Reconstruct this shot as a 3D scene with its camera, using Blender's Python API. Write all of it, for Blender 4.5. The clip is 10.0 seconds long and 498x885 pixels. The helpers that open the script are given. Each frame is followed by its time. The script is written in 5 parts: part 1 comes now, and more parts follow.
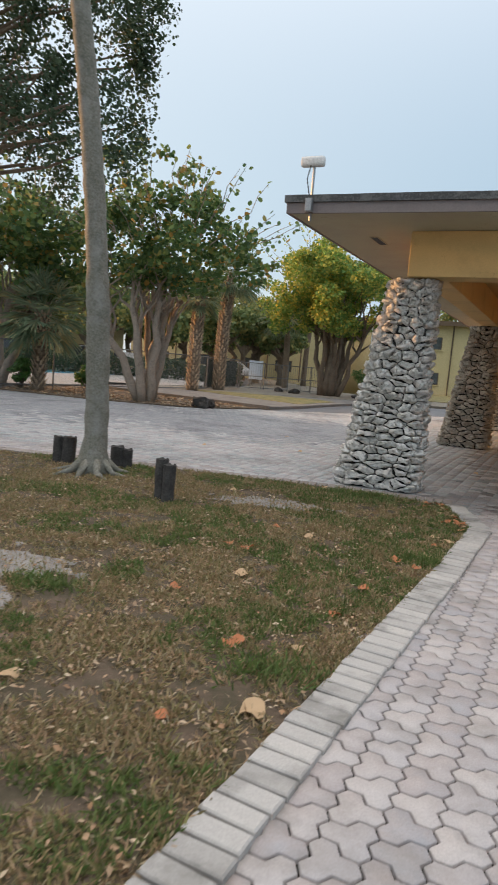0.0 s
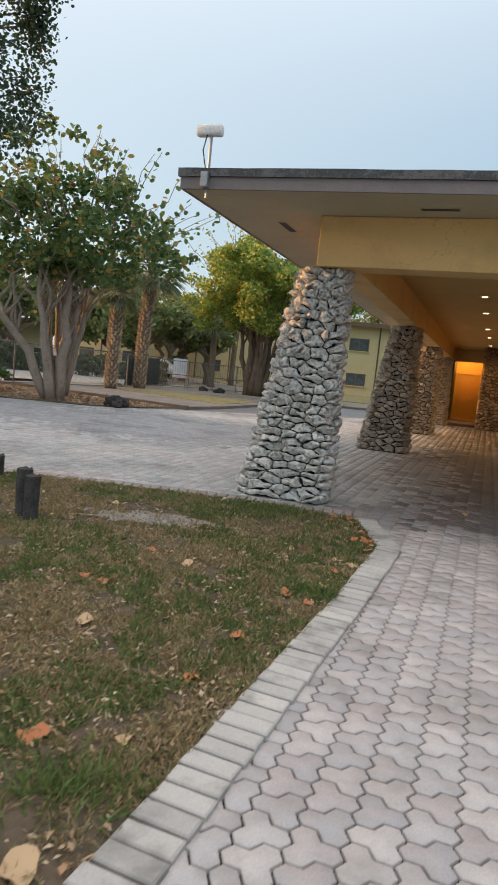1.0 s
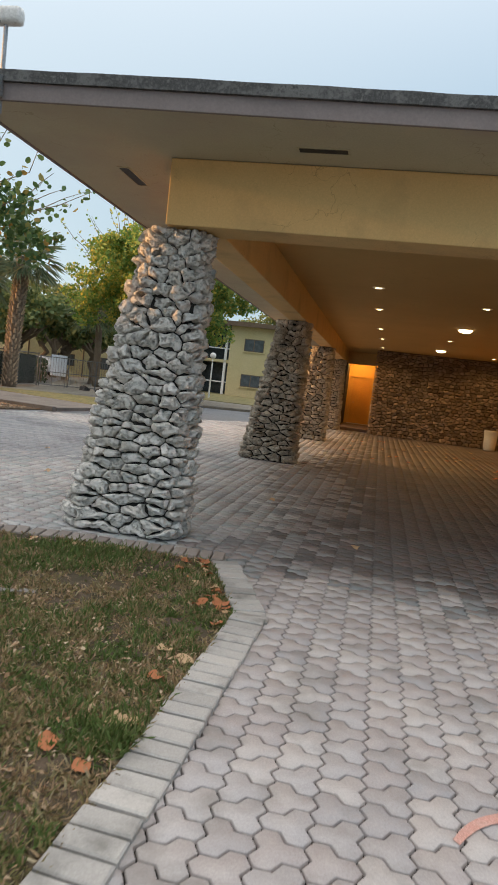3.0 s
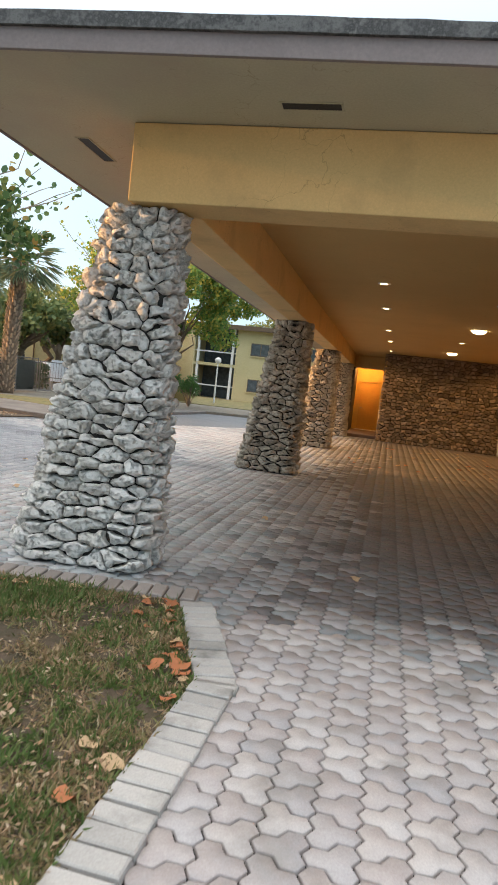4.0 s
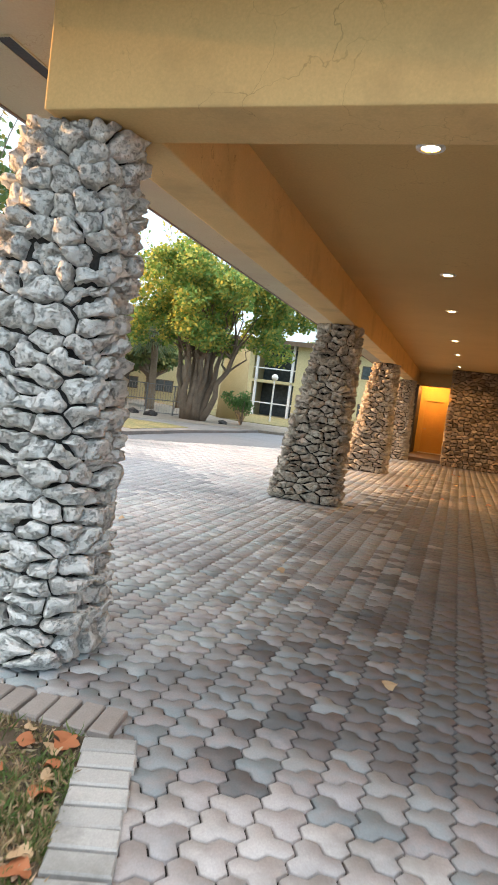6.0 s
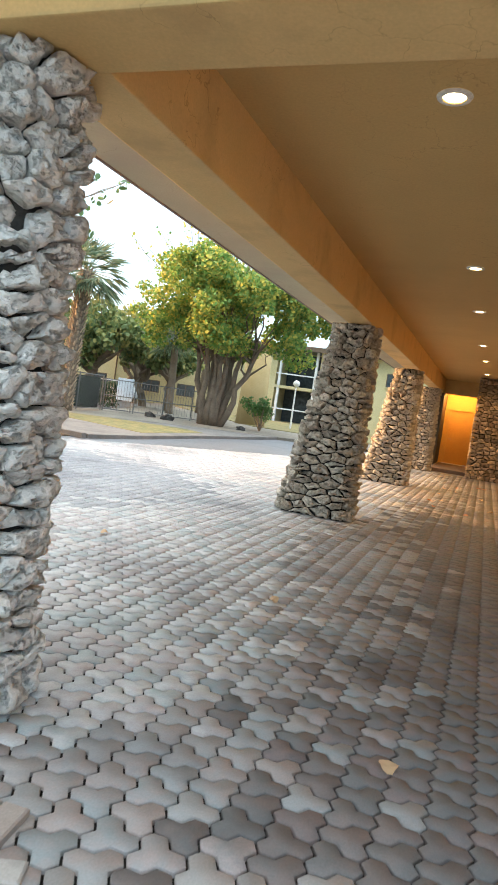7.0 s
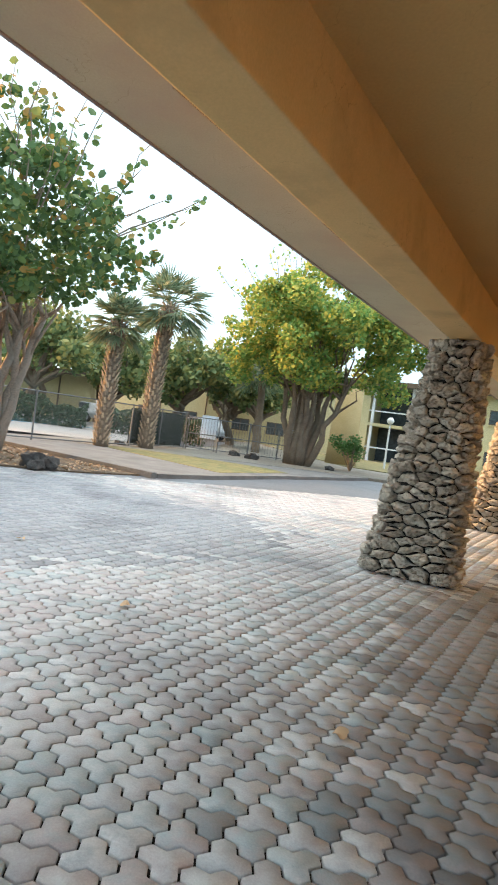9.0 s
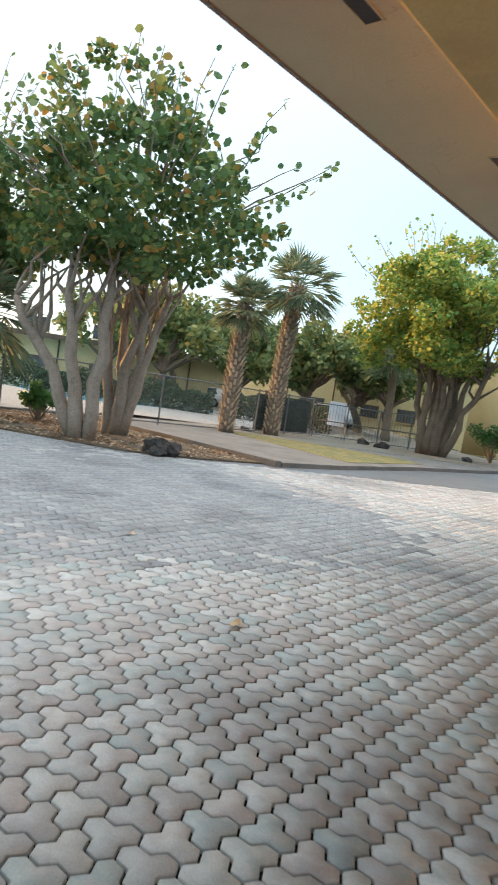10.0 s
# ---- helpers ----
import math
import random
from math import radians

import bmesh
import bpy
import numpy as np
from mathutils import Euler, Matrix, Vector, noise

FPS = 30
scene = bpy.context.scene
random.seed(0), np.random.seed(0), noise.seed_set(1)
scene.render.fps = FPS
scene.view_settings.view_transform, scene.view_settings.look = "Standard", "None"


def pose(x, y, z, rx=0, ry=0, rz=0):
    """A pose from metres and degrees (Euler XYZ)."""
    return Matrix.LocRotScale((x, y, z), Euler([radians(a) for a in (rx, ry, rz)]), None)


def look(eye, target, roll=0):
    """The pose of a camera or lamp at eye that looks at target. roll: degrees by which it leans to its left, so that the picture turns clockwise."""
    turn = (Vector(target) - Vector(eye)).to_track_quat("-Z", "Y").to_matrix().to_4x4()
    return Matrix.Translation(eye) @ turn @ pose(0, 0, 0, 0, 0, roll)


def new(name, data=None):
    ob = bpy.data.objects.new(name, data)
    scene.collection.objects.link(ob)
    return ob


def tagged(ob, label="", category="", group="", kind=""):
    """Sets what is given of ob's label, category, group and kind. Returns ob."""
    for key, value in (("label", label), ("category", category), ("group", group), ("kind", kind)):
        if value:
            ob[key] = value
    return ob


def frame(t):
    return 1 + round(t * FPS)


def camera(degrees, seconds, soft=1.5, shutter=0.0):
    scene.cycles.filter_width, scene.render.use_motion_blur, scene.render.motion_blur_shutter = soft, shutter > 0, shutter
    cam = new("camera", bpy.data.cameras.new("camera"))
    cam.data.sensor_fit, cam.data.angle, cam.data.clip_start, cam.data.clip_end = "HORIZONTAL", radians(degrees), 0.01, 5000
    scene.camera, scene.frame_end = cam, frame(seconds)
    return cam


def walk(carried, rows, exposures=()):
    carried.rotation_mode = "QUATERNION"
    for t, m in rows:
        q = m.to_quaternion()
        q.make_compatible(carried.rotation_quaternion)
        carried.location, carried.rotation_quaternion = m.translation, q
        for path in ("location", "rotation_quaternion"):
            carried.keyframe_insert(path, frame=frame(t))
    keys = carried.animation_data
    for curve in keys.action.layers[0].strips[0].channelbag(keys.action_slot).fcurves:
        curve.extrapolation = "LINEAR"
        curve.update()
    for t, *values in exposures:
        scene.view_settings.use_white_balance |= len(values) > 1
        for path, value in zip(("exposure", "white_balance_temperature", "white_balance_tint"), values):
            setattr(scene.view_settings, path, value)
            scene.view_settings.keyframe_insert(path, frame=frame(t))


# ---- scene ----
cam = camera(41.7, 10.0, soft=1.6, shutter=0.3)
PATH = [
    (0, (1.406, 1.327, 1.548), (1.165, 3.298, 1.306), 4.8),
    (0.5, (1.549, 1.848, 1.535), (1.427, 3.829, 1.291), 5.3),
    (1, (1.771, 2.296, 1.552), (1.734, 4.283, 1.327), 5.8),
    (1.5, (1.908, 2.788, 1.556), (1.929, 4.779, 1.368), 6.4),
    (2, (2.07, 3.268, 1.543), (2.203, 5.256, 1.38), 7.0),
    (2.5, (2.223, 3.721, 1.54), (2.374, 5.708, 1.373), 7.1),
    (3, (2.364, 4.185, 1.54), (2.631, 6.158, 1.353), 6.8),
    (4.5, (2.865, 5.511, 1.566), (3.057, 7.495, 1.406), 6.5),
    (5, (3.001, 5.963, 1.549), (3.143, 7.953, 1.401), 6.7),
    (5.5, (3.21, 6.381, 1.548), (3.331, 8.372, 1.4), 7.1),
    (6, (3.371, 6.814, 1.536), (3.406, 8.809, 1.396), 7.3),
    (7.5, (3.755, 7.967, 1.535), (3.662, 9.962, 1.424), 8.6),
    (8, (3.826, 8.38, 1.556), (3.618, 10.368, 1.49), 8.2),
    (8.5, (3.798, 8.799, 1.541), (3.513, 10.778, 1.519), 7.8),
    (9, (3.8, 9.242, 1.508), (3.46, 11.212, 1.456), 8.1),
    (9.5, (3.716, 9.692, 1.487), (3.177, 11.615, 1.382), 8.1),
    (10, (3.554, 10.142, 1.486), (2.853, 12.01, 1.338), 8.5),
]
EXPOSURES = [(0, 0.15, 6750, 14), (2, 0.14, 6720, 12), (3, 0.16, 6760, 12), (4.5, 1.0, 6520, 11), (5, 1.14, 6500, 11), (6, 1.24, 6420, 11), (7.5, 1.42, 6250, 6), (8.2, 1.34, 6200, 6), (9, 1.15, 6200, 6), (10, 0.72, 6250, 6)]
walk(cam, [(t, look(eye, target, roll)) for t, eye, target, roll in PATH], EXPOSURES)

# ---- world and sun: clear evening, the sun low behind the trees beyond the court ----
SUN_AZ, SUN_EL = 163.0, 7.0      # degrees from +x, counter-clockwise: where the sun stands
world = bpy.data.worlds.new("evening_sky")
scene.world = world
world.use_nodes = True
wn = world.node_tree
sky = wn.nodes.new("ShaderNodeTexSky")
sky.sky_type, sky.sun_disc = "NISHITA", False
sky.sun_elevation, sky.sun_rotation = radians(SUN_EL), radians(90 - SUN_AZ)
sky.air_density, sky.dust_density, sky.ozone_density = 1.0, 1.2, 1.0
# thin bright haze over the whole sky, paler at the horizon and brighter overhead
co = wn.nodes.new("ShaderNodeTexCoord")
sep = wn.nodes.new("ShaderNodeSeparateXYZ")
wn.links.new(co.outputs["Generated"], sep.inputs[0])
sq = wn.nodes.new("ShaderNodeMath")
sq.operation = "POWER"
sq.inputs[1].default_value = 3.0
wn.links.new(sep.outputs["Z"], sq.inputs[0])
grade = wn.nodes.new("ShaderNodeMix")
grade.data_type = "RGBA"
sunward = wn.nodes.new("ShaderNodeVectorMath")      # paler and brighter towards the low sun
sunward.operation = "DOT_PRODUCT"
sunward.inputs[1].default_value = (math.cos(radians(SUN_AZ)), math.sin(radians(SUN_AZ)), 0)
wn.links.new(co.outputs["Generated"], sunward.inputs[0])
side_ = wn.nodes.new("ShaderNodeMapRange")
side_.inputs["From Min"].default_value, side_.inputs["From Max"].default_value = -0.6, 0.8
wn.links.new(sunward.outputs["Value"], side_.inputs["Value"])
low = wn.nodes.new("ShaderNodeMix")
low.data_type = "RGBA"
low.inputs["A"].default_value = (0.175, 0.345, 0.505, 1)
low.inputs["B"].default_value = (0.49, 0.6, 0.68, 1)
wn.links.new(side_.outputs[0], low.inputs["Factor"])
wn.links.new(low.outputs["Result"], grade.inputs["A"])
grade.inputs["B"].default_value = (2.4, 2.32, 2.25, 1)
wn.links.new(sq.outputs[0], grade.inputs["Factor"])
lift = wn.nodes.new("ShaderNodeMix")
lift.data_type, lift.blend_type = "RGBA", "MULTIPLY"
lift.inputs["Factor"].default_value = 1.0
lift.inputs["B"].default_value = (0.05, 0.05, 0.05, 1)
wn.links.new(sky.outputs[0], lift.inputs["A"])
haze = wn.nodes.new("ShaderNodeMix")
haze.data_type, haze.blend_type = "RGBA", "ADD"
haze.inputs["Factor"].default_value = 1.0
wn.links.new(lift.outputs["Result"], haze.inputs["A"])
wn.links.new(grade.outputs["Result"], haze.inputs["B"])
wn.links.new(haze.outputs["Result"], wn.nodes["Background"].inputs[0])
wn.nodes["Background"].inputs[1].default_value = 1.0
sun = new("sun", bpy.data.lights.new("sun", "SUN"))
sun.data.energy, sun.data.angle, sun.data.color = 5.0, radians(0.6), (1.0, 0.5, 0.16)
sa, se = radians(SUN_AZ), radians(SUN_EL)
sun.matrix_basis = look((0, 0, 30), Vector((0, 0, 30)) - Vector((math.cos(sa) * math.cos(se), math.sin(sa) * math.cos(se), math.sin(se))))

# ---- the canopy's own axes: v across, u along the columns ----
O = Vector((2.2, 10.2, 0))
U = Vector((0.317, 0.948, 0)).normalized()
V = Vector((U.y, -U.x, 0))
LOCAL = Matrix(((V.x, U.x, 0, O.x), (V.y, U.y, 0, O.y), (0, 0, 1, 0), (0, 0, 0, 1)))


def W(v, u, z=0.0):
    return O + V * v + U * u + Vector((0, 0, z))


# ---- materials ----
def material(name, colors, rough=0.8, scale=6.0, fine=60.0, bump=0.3, metal=0.0, island=False, per_object=False, spread=0.0, stain=None, stain_scale=0.7, bump_dist=0.01, spec=0.3, grainy=1.0, cracks=0.0, pits=0.0):
    """colors: two or more base colours mixed by noise (or by piece); stain: a colour laid on in large patches."""
    m = bpy.data.materials.new(name)
    m.use_nodes = True
    t = m.node_tree
    n, l = t.nodes, t.links
    b = n["Principled BSDF"]
    b.inputs["Roughness"].default_value, b.inputs["Metallic"].default_value = rough, metal
    b.inputs["Specular IOR Level"].default_value = spec
    co = n.new("ShaderNodeTexCoord")
    geo = n.new("ShaderNodeNewGeometry")
    info = n.new("ShaderNodeObjectInfo")
    big, small = n.new("ShaderNodeTexNoise"), n.new("ShaderNodeTexNoise")
    for node, s in ((big, scale), (small, fine)):
        node.inputs["Scale"].default_value, node.inputs["Detail"].default_value, node.inputs["Roughness"].default_value = s, 6.0, 0.62
        l.new(geo.outputs["Position"], node.inputs["Vector"])
    ramp = n.new("ShaderNodeValToRGB")
    els = ramp.color_ramp.elements
    while len(els) < len(colors):
        els.new(0.5)
    lo, hi = (0.0, 1.0) if (island or per_object) else (0.3, 0.7)
    for i, c in enumerate(colors):
        els[i].position = lo + (hi - lo) * i / max(1, len(colors) - 1)
        els[i].color = (*c, 1)
    mixer = n.new("ShaderNodeMath")
    mixer.operation = "MULTIPLY_ADD"
    if island or per_object:
        src = geo.outputs["Random Per Island"] if island else info.outputs["Random"]
        mixer.inputs[1].default_value = 0.8
        l.new(src, mixer.inputs[0])
        half = n.new("ShaderNodeMath")
        half.operation = "MULTIPLY_ADD"
        half.inputs[1].default_value, half.inputs[2].default_value = 0.5, -0.15
        l.new(big.outputs["Fac"], half.inputs[0])
        l.new(half.outputs[0], mixer.inputs[2])
    else:
        mixer.inputs[1].default_value = 0.7
        l.new(big.outputs["Fac"], mixer.inputs[0])
        half = n.new("ShaderNodeMath")
        half.operation = "MULTIPLY"
        half.inputs[1].default_value = 0.3
        l.new(small.outputs["Fac"], half.inputs[0])
        l.new(half.outputs[0], mixer.inputs[2])
    l.new(mixer.outputs[0], ramp.inputs["Fac"])
    out = ramp.outputs["Color"]
    # fine grain
    grain = n.new("ShaderNodeMix")
    grain.data_type, grain.blend_type = "RGBA", "MULTIPLY"
    g2 = n.new("ShaderNodeMapRange")
    g2.inputs["From Min"].default_value, g2.inputs["From Max"].default_value = 0.3, 0.7
    g2.inputs["To Min"].default_value, g2.inputs["To Max"].default_value = 1 - 0.28 * grainy, 1 + 0.12 * grainy
    l.new(small.outputs["Fac"], g2.inputs["Value"])
    grain.inputs["Factor"].default_value = 1.0
    l.new(out, grain.inputs["A"])
    l.new(g2.outputs[0], grain.inputs["B"])
    out = grain.outputs["Result"]
    if stain:
        st = n.new("ShaderNodeTexNoise")
        st.inputs["Scale"].default_value, st.inputs["Detail"].default_value = stain_scale, 8.0
        st.inputs["Roughness"].default_value = 0.65
        l.new(geo.outputs["Position"], st.inputs["Vector"])
        sr = n.new("ShaderNodeMapRange")
        sr.inputs["From Min"].default_value, sr.inputs["From Max"].default_value = 0.5, 0.68
        sr.inputs["To Max"].default_value = 0.75
        l.new(st.outputs["Fac"], sr.inputs["Value"])
        mx = n.new("ShaderNodeMix")
        mx.data_type = "RGBA"
        l.new(sr.outputs[0], mx.inputs["Factor"])
        l.new(out, mx.inputs["A"])
        mx.inputs["B"].default_value = (*stain, 1)
        out = mx.outputs["Result"]
    if cracks:
        wob = n.new("ShaderNodeTexNoise")
        wob.inputs["Scale"].default_value, wob.inputs["Detail"].default_value = 2.2, 5.0
        l.new(geo.outputs["Position"], wob.inputs["Vector"])
        add = n.new("ShaderNodeVectorMath")
        add.operation = "MULTIPLY_ADD"
        add.inputs[1].default_value = (0.9, 0.9, 0.9)
        l.new(wob.outputs["Color"], add.inputs[0])
        l.new(geo.outputs["Position"], add.inputs[2])
        vor = n.new("ShaderNodeTexVoronoi")
        vor.feature = "DISTANCE_TO_EDGE"
        vor.inputs["Scale"].default_value = 2.6
        l.new(add.outputs[0], vor.inputs["Vector"])
        cr = n.new("ShaderNodeMapRange")
        cr.inputs["From Min"].default_value, cr.inputs["From Max"].default_value = 0.002, 0.012
        cr.inputs["To Min"].default_value, cr.inputs["To Max"].default_value = cracks, 0.0
        l.new(vor.outputs["Distance"], cr.inputs["Value"])
        some = n.new("ShaderNodeMath")      # only here and there
        some.operation = "MULTIPLY"
        gate = n.new("ShaderNodeMapRange")
        gate.inputs["From Min"].default_value, gate.inputs["From Max"].default_value = 0.5, 0.62
        l.new(big.outputs["Fac"], gate.inputs["Value"])
        l.new(cr.outputs[0], some.inputs[0])
        l.new(gate.outputs[0], some.inputs[1])
        mc = n.new("ShaderNodeMix")
        mc.data_type, mc.blend_type = "RGBA", "MULTIPLY"
        l.new(some.outputs[0], mc.inputs["Factor"])
        l.new(out, mc.inputs["A"])
        mc.inputs["B"].default_value = (0.35, 0.27, 0.18, 1)
        out = mc.outputs["Result"]
    height = small.outputs["Fac"]
    if pits:      # holes and crannies of weathered coral rock
        pn = n.new("ShaderNodeTexNoise")
        pn.inputs["Scale"].default_value, pn.inputs["Detail"].default_value, pn.inputs["Roughness"].default_value = 26.0, 4.0, 0.7
        l.new(geo.outputs["Position"], pn.inputs["Vector"])
        pr = n.new("ShaderNodeMapRange")
        pr.inputs["From Min"].default_value, pr.inputs["From Max"].default_value = 0.36, 0.47
        l.new(pn.outputs["Fac"], pr.inputs["Value"])
        pc = n.new("ShaderNodeMapRange")
        pc.inputs["To Min"].default_value, pc.inputs["To Max"].default_value = 1 - pits, 1.0
        l.new(pr.outputs[0], pc.inputs["Value"])
        pm = n.new("ShaderNodeMix")
        pm.data_type, pm.blend_type = "RGBA", "MULTIPLY"
        pm.inputs["Factor"].default_value = 1.0
        l.new(out, pm.inputs["A"])
        l.new(pc.outputs[0], pm.inputs["B"])
        out = pm.outputs["Result"]
        hm = n.new("ShaderNodeMath")
        hm.operation = "ADD"
        l.new(small.outputs["Fac"], hm.inputs[0])
        l.new(pr.outputs[0], hm.inputs[1])
        height = hm.outputs[0]
    l.new(out, b.inputs["Base Color"])
    if bump:
        bp = n.new("ShaderNodeBump")
        bp.inputs["Strength"].default_value, bp.inputs["Distance"].default_value = bump, bump_dist
        l.new(height, bp.inputs["Height"])
        l.new(bp.outputs[0], b.inputs["Normal"])
    return m


def leafy(name, colors, rough=0.55, through_light=0.45):
    """Leaves: each one its own tint, with light coming through."""
    m = bpy.data.materials.new(name)
    m.use_nodes = True
    n, l = m.node_tree.nodes, m.node_tree.links
    b = n["Principled BSDF"]
    b.inputs["Roughness"].default_value, b.inputs["Specular IOR Level"].default_value = rough, 0.3
    geo = n.new("ShaderNodeNewGeometry")
    ramp = n.new("ShaderNodeValToRGB")
    els = ramp.color_ramp.elements
    while len(els) < len(colors):
        els.new(0.5)
    for i, c in enumerate(colors):
        els[i].position, els[i].color = i / (len(colors) - 1), (*c, 1)
    l.new(geo.outputs["Random Per Island"], ramp.inputs["Fac"])
    l.new(ramp.outputs[0], b.inputs["Base Color"])
    tr = n.new("ShaderNodeBsdfTranslucent")
    l.new(ramp.outputs[0], tr.inputs["Color"])
    mix = n.new("ShaderNodeMixShader")
    mix.inputs[0].default_value = through_light
    l.new(b.outputs[0], mix.inputs[1])
    l.new(tr.outputs[0], mix.inputs[2])
    l.new(mix.outputs[0], n["Material Output"].inputs["Surface"])
    return m


def glow(name, color, strength):
    m = bpy.data.materials.new(name)
    m.use_nodes = True
    b = m.node_tree.nodes["Principled BSDF"]
    b.inputs["Base Color"].default_value = (*color, 1)
    b.inputs["Emission Color"].default_value, b.inputs["Emission Strength"].default_value = (*color, 1), strength
    return m


M_GROUND = material("sandy_ground", [(0.16, 0.145, 0.12), (0.26, 0.24, 0.2)], 0.95, 0.6, 14, 0.4)
M_JOINT = material("paver_joint_sand", [(0.014, 0.013, 0.012), (0.035, 0.032, 0.028)], 0.95, 3, 80, 0.3)
PATH_TONES = [(0.344, 0.309, 0.296), (0.420, 0.392, 0.388), (0.478, 0.439, 0.419), (0.391, 0.346, 0.333), (0.328, 0.331, 0.346)]
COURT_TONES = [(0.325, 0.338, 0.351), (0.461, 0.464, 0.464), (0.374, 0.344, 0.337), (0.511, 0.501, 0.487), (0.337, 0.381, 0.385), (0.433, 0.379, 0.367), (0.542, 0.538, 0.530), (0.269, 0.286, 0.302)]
# darker tones that carry the canopy's shade in the paver colour
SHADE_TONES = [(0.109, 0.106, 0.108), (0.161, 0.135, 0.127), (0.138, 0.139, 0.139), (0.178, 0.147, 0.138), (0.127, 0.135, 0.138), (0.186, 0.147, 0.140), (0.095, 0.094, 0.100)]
M_PATH = material("pale_concrete_paver", PATH_TONES, 0.75, 9, 110, 0.22, grainy=0.6, island=True, bump_dist=0.004, stain=(0.24, 0.22, 0.2), stain_scale=2.3)
M_PATH_PIECE = material("pale_concrete_paver_piece", PATH_TONES, 0.75, 9, 110, 0.22, grainy=0.6, per_object=True, bump_dist=0.004, stain=(0.24, 0.22, 0.2), stain_scale=2.3)
M_COURT = material("weathered_grey_paver", COURT_TONES, 0.5, 9, 110, 0.22, grainy=0.6, island=True, bump_dist=0.004, stain=(0.07, 0.075, 0.085), stain_scale=0.33, spec=0.5)
M_COURT_FAR = material("far_grey_pavers", [(0.127, 0.132, 0.144), (0.181, 0.181, 0.19)], 0.5, 0.8, 9, 0.6, stain=(0.07, 0.075, 0.085), stain_scale=0.33, spec=0.5)
WORN_TONES = [(0.211, 0.222, 0.239), (0.295, 0.306, 0.321), (0.252, 0.250, 0.260), (0.349, 0.347, 0.355), (0.224, 0.243, 0.253)]
M_WORN = material("dark_worn_paver", WORN_TONES, 0.5, 9, 110, 0.22, grainy=0.6, island=True, bump_dist=0.004, stain=(0.1, 0.1, 0.11), stain_scale=0.8, spec=0.5)
# halfway tones that lead the painted canopy shade out to the open court
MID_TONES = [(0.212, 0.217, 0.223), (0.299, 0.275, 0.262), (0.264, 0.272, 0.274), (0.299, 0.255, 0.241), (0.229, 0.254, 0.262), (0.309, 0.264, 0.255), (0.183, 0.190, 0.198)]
M_MIDPAVER = material("half_shade_paver", MID_TONES, 0.6, 9, 110, 0.22, grainy=0.6, island=True, bump_dist=0.004, stain=(0.13, 0.125, 0.13), stain_scale=0.9, spec=0.4)
M_SHADE = material("canopy_shade_paver", SHADE_TONES, 0.65, 9, 110, 0.22, grainy=0.6, island=True, bump_dist=0.004, stain=(0.075, 0.068, 0.065), stain_scale=1.1)
M_BRICK = material("grey_border_brick", [(0.33, 0.315, 0.295), (0.43, 0.41, 0.385), (0.5, 0.47, 0.435)], 0.8, 14, 120, 0.22, grainy=0.6, per_object=True, bump_dist=0.004, stain=(0.15, 0.145, 0.13), stain_scale=3.5)
M_BRICK_RED = material("brown_border_brick", [(0.25, 0.21, 0.185), (0.35, 0.305, 0.275), (0.3, 0.26, 0.235)], 0.85, 14, 120, 0.22, grainy=0.6, per_object=True, bump_dist=0.004)
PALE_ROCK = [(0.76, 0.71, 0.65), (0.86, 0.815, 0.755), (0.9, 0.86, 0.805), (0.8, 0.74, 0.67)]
# the coral rock again, dimmed in colour for the canopy's shade
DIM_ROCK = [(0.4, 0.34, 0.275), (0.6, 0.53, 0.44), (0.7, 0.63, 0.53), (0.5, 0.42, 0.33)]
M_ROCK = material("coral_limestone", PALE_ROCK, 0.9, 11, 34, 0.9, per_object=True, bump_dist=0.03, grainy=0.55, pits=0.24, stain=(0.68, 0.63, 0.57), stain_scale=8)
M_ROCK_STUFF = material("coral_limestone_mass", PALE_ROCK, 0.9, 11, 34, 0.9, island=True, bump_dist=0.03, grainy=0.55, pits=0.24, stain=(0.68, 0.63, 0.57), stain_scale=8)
M_ROCK_DIM = material("shaded_limestone", DIM_ROCK, 0.9, 11, 34, 0.9, per_object=True, bump_dist=0.03, grainy=0.7, pits=0.35, stain=(0.32, 0.27, 0.22), stain_scale=5)
M_ROCK_DIM_STUFF = material("shaded_limestone_mass", DIM_ROCK, 0.9, 11, 34, 0.9, island=True, bump_dist=0.03, grainy=0.7, pits=0.35, stain=(0.32, 0.27, 0.22), stain_scale=5)
M_ROCK_WARM = material("brown_limestone_mass", [(0.22, 0.165, 0.12), (0.36, 0.28, 0.21), (0.5, 0.4, 0.31)], 0.9, 11, 34, 1.0, island=True, bump_dist=0.02, pits=0.5)
M_MORTAR = material("dark_mortar", [(0.03, 0.027, 0.024), (0.06, 0.054, 0.048)], 0.95, 8, 60, 0.5)
M_STUCCO = material("ochre_stucco", [(0.66, 0.46, 0.2), (0.74, 0.52, 0.235)], 0.85, 1.5, 70, 0.12, grainy=0.25, cracks=0.42, stain=(0.5, 0.345, 0.16), stain_scale=1.3, bump_dist=0.004)
M_SOFFIT = material("beige_soffit_paint", [(0.41, 0.38, 0.27), (0.48, 0.445, 0.315)], 0.85, 1.2, 60, 0.1, grainy=0.25, cracks=0.4, stain=(0.4, 0.335, 0.26), stain_scale=0.8, bump_dist=0.003)
M_CEIL = material("tan_ceiling_paint", [(0.54, 0.37, 0.15), (0.62, 0.43, 0.175)], 0.85, 1.0, 50, 0.08, grainy=0.2, cracks=0.3, bump_dist=0.003)
